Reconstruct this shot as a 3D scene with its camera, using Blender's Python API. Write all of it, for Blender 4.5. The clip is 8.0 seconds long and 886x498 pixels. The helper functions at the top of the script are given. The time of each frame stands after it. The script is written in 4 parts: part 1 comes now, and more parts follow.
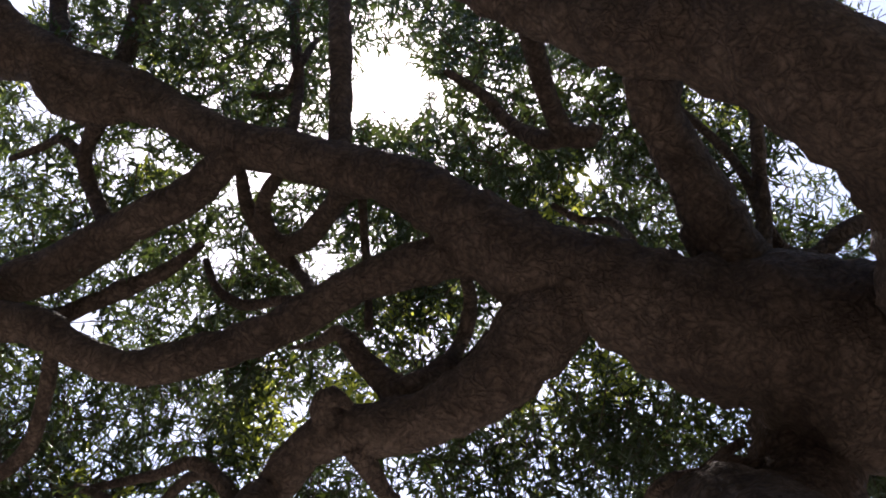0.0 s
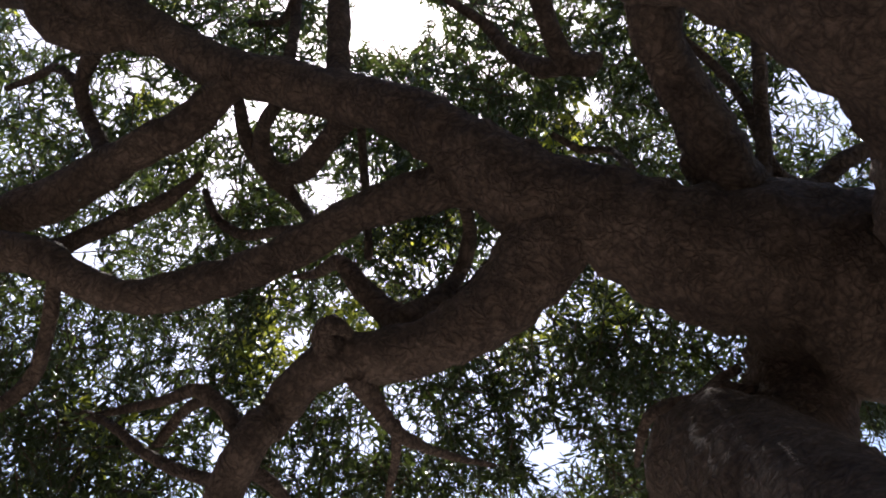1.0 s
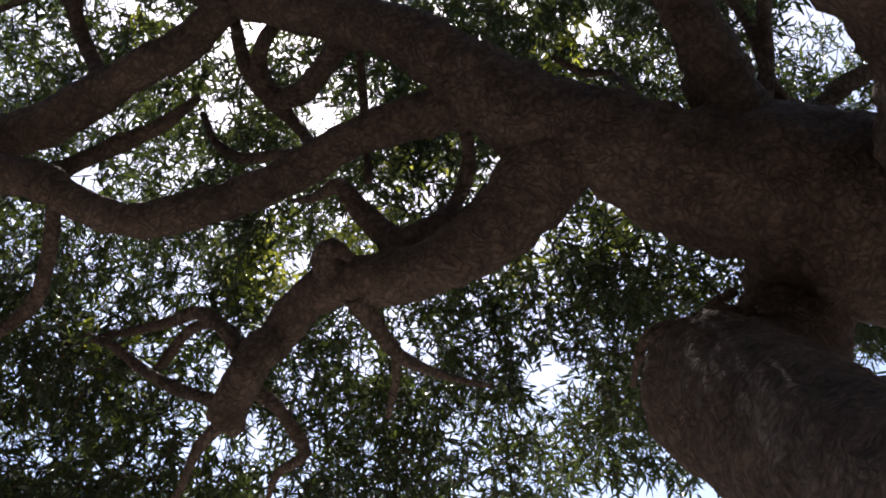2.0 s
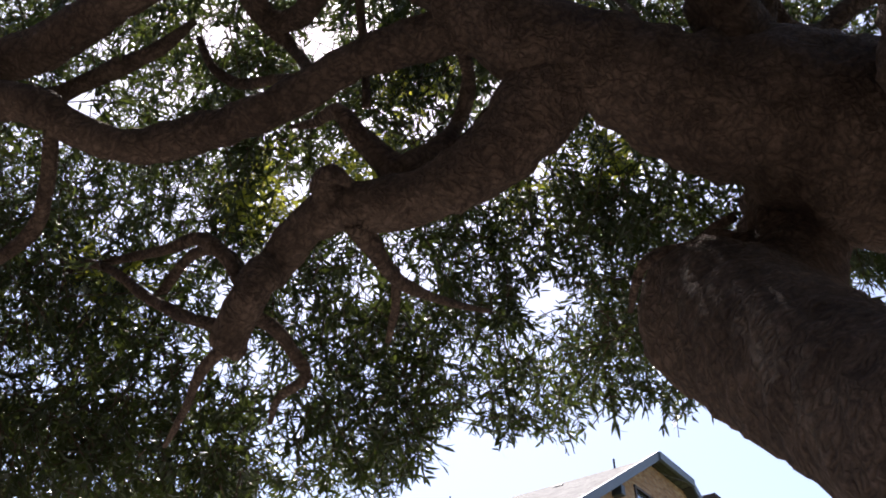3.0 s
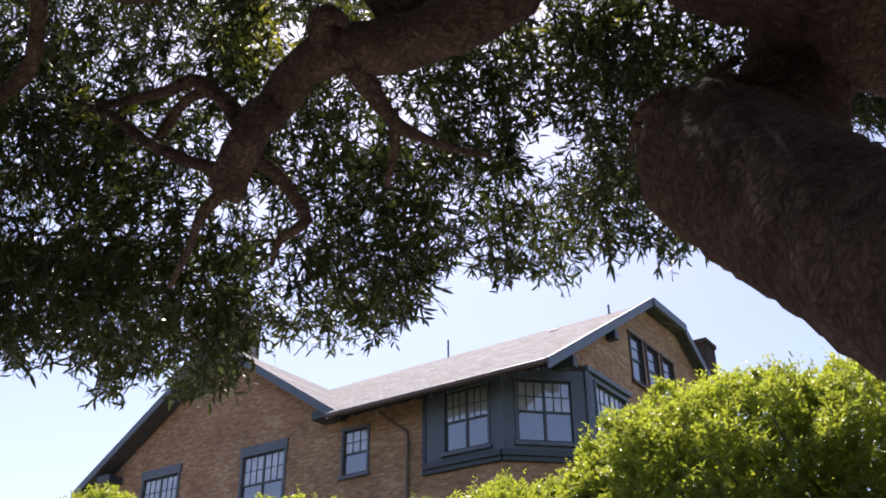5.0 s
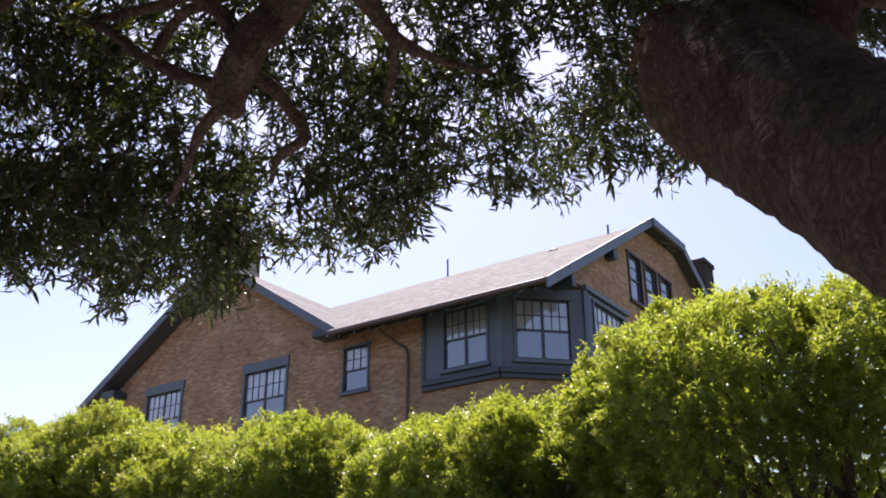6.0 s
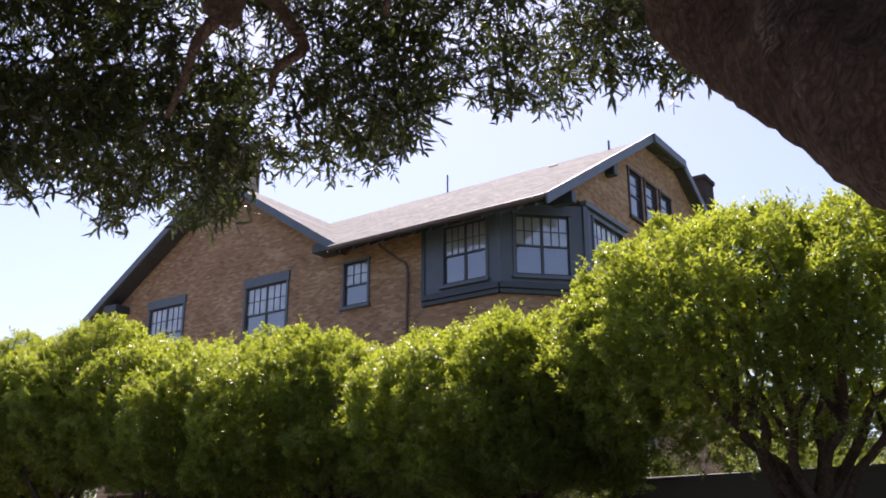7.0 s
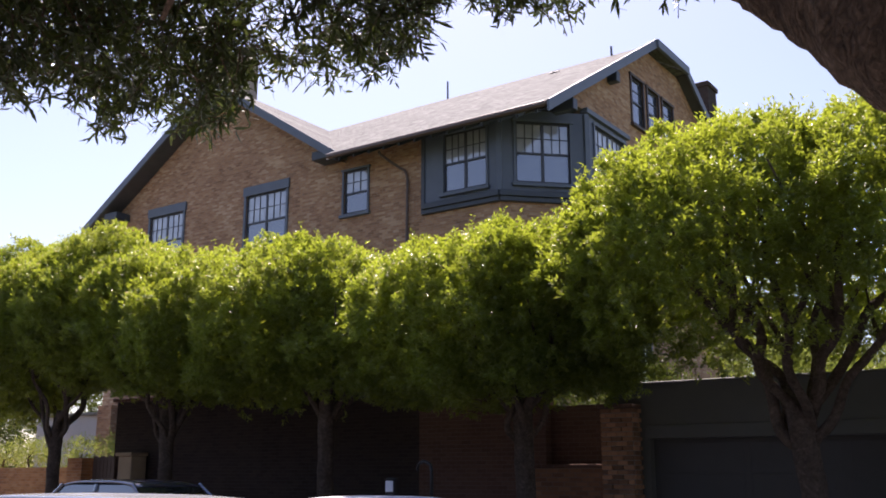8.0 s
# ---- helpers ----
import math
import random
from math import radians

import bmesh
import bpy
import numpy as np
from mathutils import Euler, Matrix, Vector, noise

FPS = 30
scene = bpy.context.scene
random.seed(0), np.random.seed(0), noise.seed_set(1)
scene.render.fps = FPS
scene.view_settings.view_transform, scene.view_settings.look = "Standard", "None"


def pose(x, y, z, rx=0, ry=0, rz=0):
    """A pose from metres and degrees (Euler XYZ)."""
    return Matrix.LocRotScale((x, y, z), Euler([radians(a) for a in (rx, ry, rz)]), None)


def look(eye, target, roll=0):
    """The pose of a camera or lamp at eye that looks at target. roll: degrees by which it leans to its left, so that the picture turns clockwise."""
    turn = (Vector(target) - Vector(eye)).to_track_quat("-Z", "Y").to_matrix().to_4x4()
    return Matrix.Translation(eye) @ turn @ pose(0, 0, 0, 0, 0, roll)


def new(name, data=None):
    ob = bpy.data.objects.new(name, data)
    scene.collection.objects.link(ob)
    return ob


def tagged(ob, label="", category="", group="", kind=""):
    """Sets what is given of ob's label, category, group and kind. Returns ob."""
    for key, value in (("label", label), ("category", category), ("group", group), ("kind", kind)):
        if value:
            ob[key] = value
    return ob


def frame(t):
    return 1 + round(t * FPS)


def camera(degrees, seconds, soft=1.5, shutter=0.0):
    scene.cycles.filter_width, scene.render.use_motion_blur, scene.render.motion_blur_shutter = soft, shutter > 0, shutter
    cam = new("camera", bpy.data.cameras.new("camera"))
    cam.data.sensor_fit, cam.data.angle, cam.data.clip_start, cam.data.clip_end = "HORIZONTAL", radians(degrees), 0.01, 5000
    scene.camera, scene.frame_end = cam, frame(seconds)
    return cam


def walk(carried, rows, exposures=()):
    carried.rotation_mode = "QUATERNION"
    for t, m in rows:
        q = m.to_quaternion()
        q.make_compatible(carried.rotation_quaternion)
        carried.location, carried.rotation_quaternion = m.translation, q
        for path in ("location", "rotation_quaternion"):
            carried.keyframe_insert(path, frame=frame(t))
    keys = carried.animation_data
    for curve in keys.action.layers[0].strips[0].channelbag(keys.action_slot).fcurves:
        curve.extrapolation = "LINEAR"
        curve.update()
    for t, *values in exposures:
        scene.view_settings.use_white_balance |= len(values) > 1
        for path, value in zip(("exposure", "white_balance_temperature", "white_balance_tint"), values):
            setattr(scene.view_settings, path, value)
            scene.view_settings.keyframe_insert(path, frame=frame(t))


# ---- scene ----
cam = camera(49.5, 8.0, soft=1.8)
EYE = 1.6
ROWS = [
    (0.0, 50.26, -0.45), (0.5, 48.17, -0.55), (1.0, 46.17, -0.51), (1.5, 43.95, -0.50),
    (3.0, 37.45, -0.53), (3.5, 35.29, -0.58), (4.0, 33.01, -0.52), (4.5, 30.75, -0.42),
    (6.0, 23.67, -0.21), (6.5, 21.20, -0.09), (7.0, 18.67, -0.07), (7.5, 15.99, 0.0), (8.0, 13.20, 0.0),
]
# the camera stands on one spot, sinks by a hand's width and tilts down from the crown to the street
walk(cam, [(t, pose(0, 0, EYE - 0.0102 * (t - 3.2), 90 + up, 0, 0) @ pose(0, 0, 0, 0, 0, roll)) for t, up, roll in ROWS],
     exposures=[(0.0, 1.4, 6150, 18), (1.5, 1.3, 6150, 18), (3.5, 1.15, 6500, 23), (4.5, 0.96, 6380, 27), (8.0, 0.99, 6580, 28)])

# ---- light ----
SUN_AZ, SUN_EL = radians(-7.6), radians(61.0)
to_sun = Vector((math.sin(SUN_AZ) * math.cos(SUN_EL), math.cos(SUN_AZ) * math.cos(SUN_EL), math.sin(SUN_EL)))
world = bpy.data.worlds.new("sky")
scene.world = world
world.use_nodes = True
wn, wl = world.node_tree.nodes, world.node_tree.links
sky = wn.new("ShaderNodeTexSky")
sky.sky_type, sky.sun_disc = "NISHITA", False
sky.sun_elevation, sky.sun_rotation = SUN_EL, SUN_AZ
sky.air_density, sky.dust_density, sky.ozone_density = 0.95, 1.4, 1.0
wl.new(sky.outputs["Color"], wn["Background"].inputs["Color"])
wn["Background"].inputs["Strength"].default_value = 0.108
sun = new("sun", bpy.data.lights.new("sun", "SUN"))
sun.data.energy, sun.data.angle, sun.data.color = 5.0, radians(0.6), (1.0, 0.95, 0.86)
sun.matrix_world = look(to_sun * 60, (0, 0, 0))


# ---- materials ----
class Nodes:
    """A node material with short ways to add and join nodes."""

    def __init__(self, name):
        self.mat = bpy.data.materials.new(name)
        self.mat.use_nodes = True
        self.tree = self.mat.node_tree
        self.bsdf = self.tree.nodes["Principled BSDF"]
        self.out = self.tree.nodes["Material Output"]

    def add(self, kind, **values):
        node = self.tree.nodes.new("ShaderNode" + kind)
        for key, value in values.items():
            node.inputs[key.replace("_", " ")].default_value = value
        return node

    def link(self, a, b):
        self.tree.links.new(a, b)

    def coords(self, scale=(1, 1, 1)):
        tc, mp = self.add("TexCoord"), self.add("Mapping")
        mp.inputs["Scale"].default_value = scale
        self.link(tc.outputs["Object"], mp.inputs["Vector"])
        return mp.outputs["Vector"]

    def noise(self, vec, scale, detail=5.0, rough=0.6):
        n = self.add("TexNoise", Scale=scale, Detail=detail, Roughness=rough)
        self.link(vec, n.inputs["Vector"])
        return n.outputs["Fac"]

    def ramp(self, fac, stops):
        r = self.add("ValToRGB")
        els = r.color_ramp.elements
        while len(els) < len(stops):
            els.new(0.5)
        for e, (pos, col) in zip(els, stops):
            e.position, e.color = pos, (*col, 1)
        self.link(fac, r.inputs["Fac"])
        return r.outputs["Color"]

    def mix(self, fac, a, b, blend="MIX"):
        m = self.tree.nodes.new("ShaderNodeMix")
        m.data_type, m.blend_type = "RGBA", blend
        for slot, value in ((0, fac), (6, a), (7, b)):
            if isinstance(value, (int, float)):
                m.inputs[slot].default_value = value
            elif isinstance(value, tuple):
                m.inputs[slot].default_value = (*value, 1)
            else:
                self.link(value, m.inputs[slot])
        return m.outputs[2]

    def bump(self, height, strength=0.5, distance=0.01):
        b = self.add("Bump", Strength=strength, Distance=distance)
        self.link(height, b.inputs["Height"])
        self.link(b.outputs["Normal"], self.bsdf.inputs["Normal"])

    def finish(self, colour, rough=0.8, metal=0.0, spec=0.5):
        if isinstance(colour, tuple):
            self.bsdf.inputs["Base Color"].default_value = (*colour, 1)
        else:
            self.link(colour, self.bsdf.inputs["Base Color"])
        if isinstance(rough, float):
            self.bsdf.inputs["Roughness"].default_value = rough
        else:
            self.link(rough, self.bsdf.inputs["Roughness"])
        self.bsdf.inputs["Metallic"].default_value = metal
        self.bsdf.inputs["Specular IOR Level"].default_value = spec
        return self.mat


def mat_bark(name, dark, light, scale=1.0):
    n = Nodes(name)
    tc, mp = n.add("TexCoord"), n.add("Mapping")
    mp.inputs["Scale"].default_value = (1.0, 1.0, 1.0)
    n.link(tc.outputs["Object"], mp.inputs["Vector"])
    v = mp.outputs["Vector"]
    plates = n.add("TexVoronoi", Scale=27.0 * scale)
    plates.feature = "DISTANCE_TO_EDGE"
    warp = n.add("TexNoise", Scale=9.0 * scale, Detail=4.0)
    n.link(v, warp.inputs["Vector"])
    wv = n.mix(0.16, v, warp.outputs["Color"], "ADD")
    n.link(wv, plates.inputs["Vector"])
    crack = n.ramp(plates.outputs["Distance"], [(0.0, (0.08, 0.08, 0.08)), (0.3, (1, 1, 1))])
    fine = n.noise(v, 60 * scale, 6, 0.7)
    broad = n.noise(v, 3.5 * scale, 4, 0.6)
    col = n.ramp(broad, [(0.3, dark), (0.7, light)])
    col = n.mix(0.38, col, n.ramp(fine, [(0.3, tuple(c * 0.45 for c in dark)), (0.75, tuple(min(1, c * 1.5) for c in light))]))
    blotch = n.ramp(n.noise(v, 13 * scale, 5, 0.65), [(0.36, (0.3, 0.28, 0.27)), (0.62, (1, 1, 1))])
    col = n.mix(0.6, n.mix(0.45, col, crack, "MULTIPLY"), blotch, "MULTIPLY")
    h = n.mix(0.6, crack, n.ramp(fine, [(0, (0, 0, 0)), (1, (1, 1, 1))]))
    h = n.mix(0.35, h, blotch)
    n.bump(h, 1.0, 0.035 / scale)
    return n.finish(col, 0.92, spec=0.2)


def mat_leaf(name, dark, light, through_colour, rough=0.42, glow=0.35, spec=0.5):
    n = Nodes(name)
    geo = n.add("NewGeometry")
    col = n.ramp(geo.outputs["Random Per Island"], [(0.0, dark), (0.6, light), (1.0, tuple(c * 1.25 for c in light))])
    vein = n.noise(n.coords(), 90, 3)
    col = n.mix(0.3, col, n.ramp(vein, [(0.3, tuple(c * 0.6 for c in dark)), (0.7, light)]))
    n.finish(col, rough, spec=spec)
    tr, mx = n.add("BsdfTranslucent"), n.add("MixShader", Fac=glow)
    tr.inputs["Color"].default_value = (*through_colour, 1)
    n.link(n.bsdf.outputs[0], mx.inputs[1])
    n.link(tr.outputs[0], mx.inputs[2])
    n.link(mx.outputs[0], n.out.inputs["Surface"])
    return n.mat


def mat_brick(name, colours, mortar, bump=0.008):
    """Laid brick of 215 x 65 mm with 10 mm joints, each brick of its own shade, on upright walls."""
    n = Nodes(name)
    tc, sep = n.add("TexCoord"), n.add("SeparateXYZ")
    n.link(tc.outputs["Object"], sep.inputs[0])

    def calc(op, a, b=0.0, c=0.0):
        m = n.add("Math")
        m.operation = op
        for slot, value in enumerate((a, b, c)):
            if isinstance(value, (int, float)):
                m.inputs[slot].default_value = value
            else:
                n.link(value, m.inputs[slot])
        return m.outputs[0]

    row = calc("DIVIDE", sep.outputs["Z"], 0.075)
    row_id = calc("FLOOR", row)
    shift = calc("MULTIPLY", calc("FLOORED_MODULO", row_id, 2.0), 0.5)
    col_at = calc("ADD", calc("DIVIDE", calc("ADD", sep.outputs["X"], sep.outputs["Y"]), 0.225), shift)
    cell = n.add("CombineXYZ")
    n.link(calc("FLOOR", col_at), cell.inputs["X"])
    n.link(row_id, cell.inputs["Y"])
    dice = n.add("TexWhiteNoise")
    n.link(cell.outputs[0], dice.inputs["Vector"])
    v = n.coords()
    pick = calc("ADD", calc("ADD", calc("MULTIPLY", dice.outputs["Value"], 0.58), 0.08), calc("MULTIPLY", calc("SUBTRACT", n.noise(v, 0.9, 3), 0.38), 1.0))
    col = n.ramp(pick, [(0.05, colours[2]), (0.3, colours[1]), (0.6, colours[0]), (0.9, colours[3])])
    col = n.mix(0.4, col, n.ramp(n.noise(v, 30, 5, 0.7), [(0.3, (0.5, 0.48, 0.47)), (0.7, (1, 1, 1))]), "MULTIPLY")
    col = n.mix(0.5, col, n.ramp(n.noise(v, 0.6, 4), [(0.3, (0.66, 0.62, 0.6)), (0.7, (1, 1, 1))]), "MULTIPLY")
    near_z = calc("ABSOLUTE", calc("SUBTRACT", calc("FRACT", row), 0.5))
    near_x = calc("ABSOLUTE", calc("SUBTRACT", calc("FRACT", col_at), 0.5))
    joint = calc("MAXIMUM", calc("GREATER_THAN", near_z, 0.435), calc("GREATER_THAN", near_x, 0.478))
    col = n.mix(joint, col, mortar)
    height = n.mix(joint, n.ramp(dice.outputs["Value"], [(0, (0.7, 0.7, 0.7)), (1, (1, 1, 1))]), (0.0, 0.0, 0.0))
    n.bump(height, 0.6, bump)
    return n.finish(col, 0.9, spec=0.25)


def mat_plain(name, a, b, rough=0.6, scale=4.0, metal=0.0, spec=0.5, bump=0.003, fine=60.0):
    n = Nodes(name)
    v = n.coords()
    big = n.noise(v, scale, 5)
    col = n.ramp(big, [(0.3, a), (0.7, b)])
    grain = n.noise(v, fine, 5, 0.7)
    col = n.mix(0.35, col, n.ramp(grain, [(0.25, tuple(c * 0.7 for c in a)), (0.75, tuple(min(1, c * 1.15) for c in b))]))
    n.bump(grain, 0.4, bump)
    return n.finish(col, rough, metal, spec)


def mat_shingle(name):
    n = Nodes(name)
    tc, sep, comb = n.add("TexCoord"), n.add("SeparateXYZ"), n.add("CombineXYZ")
    n.link(tc.outputs["Object"], sep.inputs[0])
    n.link(sep.outputs["X"], comb.inputs["X"])
    n.link(sep.outputs["Z"], comb.inputs["Y"])
    br = n.add("TexBrick", Scale=1.0, Mortar_Size=0.012, Mortar_Smooth=0.3, Brick_Width=0.3, Row_Height=0.11)
    for key, c in (("Color1", (0.27, 0.272, 0.25)), ("Color2", (0.11, 0.112, 0.105)), ("Mortar", (0.075, 0.066, 0.06))):
        br.inputs[key].default_value = (*c, 1)
    n.link(comb.outputs[0], br.inputs["Vector"])
    v = n.coords()
    col = n.mix(0.45, br.outputs["Color"], n.ramp(n.noise(v, 5, 6, 0.7), [(0.38, (0.10, 0.102, 0.095)), (0.62, (0.275, 0.276, 0.255))]))
    n.bump(br.outputs["Fac"], 0.6, 0.01)
    return n.finish(col, 0.9, spec=0.2)


def mat_glass(name, tint, rough=0.03):
    n = Nodes(name)
    v = n.coords()
    col = n.ramp(n.noise(v, 1.3, 2), [(0.35, tuple(c * 0.7 for c in tint)), (0.65, tint)])
    n.bump(n.noise(v, 1.6, 2), 0.12, 0.02)
    n.finish(col, rough, 0.0, 1.0)
    n.bsdf.inputs["IOR"].default_value = 2.0
    return n.mat


BARK = mat_bark("bark", (0.094, 0.061, 0.042), (0.205, 0.14, 0.097))
BARK_STREET = mat_bark("street_tree_bark", (0.09, 0.065, 0.048), (0.22, 0.165, 0.125), 1.4)
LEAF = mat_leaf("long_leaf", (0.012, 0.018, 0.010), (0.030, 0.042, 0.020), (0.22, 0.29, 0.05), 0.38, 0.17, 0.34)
LEAF_STREET = mat_leaf("street_leaf", (0.035, 0.052, 0.02), (0.098, 0.124, 0.042), (0.62, 0.73, 0.055), 0.34, 0.36, 0.5)
LEAF_SUNLIT = mat_leaf("sunlit_young_leaf", (0.05, 0.075, 0.015), (0.11, 0.14, 0.025), (0.55, 0.58, 0.07), 0.4, 0.5, 0.4)
LEAF_SHRUB = mat_leaf("shrub_leaf", (0.02, 0.034, 0.01), (0.055, 0.08, 0.02), (0.2, 0.25, 0.03), 0.5, 0.22, 0.3)
LEAF_BUSH = mat_leaf("bush_leaf", (0.06, 0.10, 0.02), (0.16, 0.22, 0.05), (0.40, 0.46, 0.08))
BRICK = mat_brick("tan_brick", ((0.46, 0.275, 0.16), (0.36, 0.20, 0.115), (0.24, 0.13, 0.075), (0.60, 0.42, 0.27)), (0.30, 0.24, 0.19))
BRICK_WALL = mat_brick("brown_brick", ((0.145, 0.08, 0.06), (0.125, 0.068, 0.052), (0.105, 0.057, 0.045), (0.165, 0.094, 0.07)), (0.14, 0.1, 0.084))
BRICK_DARK = mat_brick("dark_brick", ((0.05, 0.036, 0.031), (0.042, 0.03, 0.027), (0.034, 0.025, 0.023), (0.06, 0.043, 0.036)), (0.05, 0.042, 0.038))
BRICK_ORANGE = mat_brick("orange_brick", ((0.44, 0.20, 0.085), (0.36, 0.155, 0.065), (0.26, 0.11, 0.05), (0.52, 0.27, 0.13)), (0.32, 0.22, 0.15))
BRICK_WARM = mat_brick("warm_brown_brick", ((0.27, 0.135, 0.07), (0.21, 0.10, 0.055), (0.14, 0.07, 0.045), (0.34, 0.185, 0.105)), (0.16, 0.12, 0.10))
SHINGLE = mat_shingle("roof_shingle")
TRIM = mat_plain("slate_blue_paint", (0.085, 0.105, 0.135), (0.11, 0.132, 0.168), 0.5, 2.0)
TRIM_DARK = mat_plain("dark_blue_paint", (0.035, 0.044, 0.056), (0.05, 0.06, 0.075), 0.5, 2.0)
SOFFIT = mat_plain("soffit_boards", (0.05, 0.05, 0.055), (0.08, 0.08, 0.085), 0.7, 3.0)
SASH = mat_plain("sash_paint", (0.03, 0.033, 0.04), (0.045, 0.05, 0.06), 0.4)
COPPER = mat_plain("downpipe_paint", (0.075, 0.05, 0.042), (0.11, 0.075, 0.06), 0.5)
GREY_WALL = mat_plain("dark_green_grey_paint", (0.074, 0.077, 0.069), (0.092, 0.095, 0.087), 0.6, 1.5)
GARAGE = mat_plain("garage_door_paint", (0.036, 0.037, 0.035), (0.046, 0.047, 0.045), 0.5, 1.5)
CONCRETE = mat_plain("concrete", (0.19, 0.18, 0.17), (0.26, 0.25, 0.235), 0.9, 1.2)
ASPHALT = mat_plain("asphalt", (0.04, 0.04, 0.042), (0.065, 0.065, 0.065), 0.9, 0.8)
EARTH = mat_plain("earth_and_grass", (0.07, 0.085, 0.03), (0.13, 0.14, 0.05), 1.0, 0.5)
GREY_STUCCO = mat_plain("grey_stucco", (0.35, 0.36, 0.36), (0.43, 0.44, 0.44), 0.9, 1.0)
WOOD_GATE = mat_plain("gate_wood", (0.06, 0.035, 0.028), (0.09, 0.055, 0.04), 0.7)
POST = mat_plain("sandstone_post", (0.30, 0.22, 0.14), (0.38, 0.29, 0.19), 0.9)
METAL_DARK = mat_plain("dark_metal", (0.02, 0.02, 0.022), (0.03, 0.03, 0.033), 0.45, metal=0.4)
SILVER = mat_plain("silver_car_paint", (0.45, 0.47, 0.50), (0.5, 0.52, 0.55), 0.22, metal=0.6, bump=0.0002)
NAVY = mat_plain("grey_car_paint", (0.20, 0.21, 0.24), (0.25, 0.26, 0.29), 0.14, metal=0.8, bump=0.0002, spec=0.8)
CAR_GLASS = mat_glass("car_glass", (0.02, 0.024, 0.03))
RUBBER = mat_plain("rubber", (0.02, 0.02, 0.02), (0.03, 0.03, 0.03), 0.85)
CHROME = mat_plain("bright_metal", (0.6, 0.6, 0.62), (0.7, 0.7, 0.72), 0.2, metal=1.0)
RENDER = mat_plain("weathered_render", (0.22, 0.185, 0.15), (0.33, 0.285, 0.235), 0.9, 1.6)
ATTIC_TRIM = mat_plain("dark_brown_paint", (0.045, 0.03, 0.028), (0.07, 0.048, 0.042), 0.6)
WHITE = mat_plain("white_enamel", (0.72, 0.75, 0.80), (0.8, 0.82, 0.86), 0.4)


# ---- builders ----
def part(name, bm, material, parent=None, label="", smooth=False):
    me = bpy.data.meshes.new(name)
    bm.normal_update()
    bm.to_mesh(me)
    bm.free()
    if smooth:
        me.polygons.foreach_set("use_smooth", [True] * len(me.polygons))
    me.materials.append(material)
    ob = new(name, me)
    ob.parent = parent
    return tagged(ob, label)


def empty(name, m, label, category, group="", kind=""):
    ob = new(name)
    ob.matrix_basis = m
    return tagged(ob, label, category, group, kind)


def box(bm, x0, x1, y0, y1, z0, z1, m=None):
    vs = [bm.verts.new((m @ Vector(c)) if m else c) for c in
          ((x0, y0, z0), (x1, y0, z0), (x1, y1, z0), (x0, y1, z0), (x0, y0, z1), (x1, y0, z1), (x1, y1, z1), (x0, y1, z1))]
    for f in ((3, 2, 1, 0), (4, 5, 6, 7), (0, 1, 5, 4), (1, 2, 6, 5), (2, 3, 7, 6), (3, 0, 4, 7)):
        bm.faces.new([vs[i] for i in f])
    return bm


def boxed(x0, x1, y0, y1, z0, z1, bevel=0.0, m=None):
    bm = box(bmesh.new(), x0, x1, y0, y1, z0, z1, m)
    if bevel:
        bmesh.ops.bevel(bm, geom=bm.edges[:], offset=bevel, segments=1, affect="EDGES")
    return bm


def slab(points, thick, bm=None):
    """A flat polygon given a thickness straight down."""
    bm = bm or bmesh.new()
    top = [bm.verts.new(p) for p in points]
    low = [bm.verts.new((p[0], p[1], p[2] - thick)) for p in points]
    bm.faces.new(top)
    bm.faces.new(low[::-1])
    for i in range(len(top)):
        j = (i + 1) % len(top)
        bm.faces.new((top[j], top[i], low[i], low[j]))
    bmesh.ops.recalc_face_normals(bm, faces=bm.faces[:])
    return bm


def extrude_poly(points, vec, bm=None):
    bm = bm or bmesh.new()
    a = [bm.verts.new(p) for p in points]
    b = [bm.verts.new(Vector(p) + Vector(vec)) for p in points]
    bm.faces.new(a)
    bm.faces.new(b[::-1])
    for i in range(len(a)):
        j = (i + 1) % len(a)
        bm.faces.new((a[j], a[i], b[i], b[j]))
    bmesh.ops.recalc_face_normals(bm, faces=bm.faces[:])
    return bm


def spline(points, step):
    """Catmull-Rom through rows of numbers, about one row each step metres."""
    p = np.array(points, float)
    p = np.vstack([2 * p[0] - p[1], p, 2 * p[-1] - p[-2]])
    rows = []
    for i in range(1, len(p) - 2):
        n = max(2, int(np.linalg.norm(p[i + 1, :3] - p[i, :3]) / step))
        for k in range(n):
            t = k / n
            rows.append(0.5 * (2 * p[i] + (p[i + 1] - p[i - 1]) * t + (2 * p[i - 1] - 5 * p[i] + 4 * p[i + 1] - p[i + 2]) * t * t
                               + (3 * p[i] - p[i - 1] - 3 * p[i + 1] + p[i + 2]) * t ** 3))
    rows.append(p[-2])
    return np.array(rows)


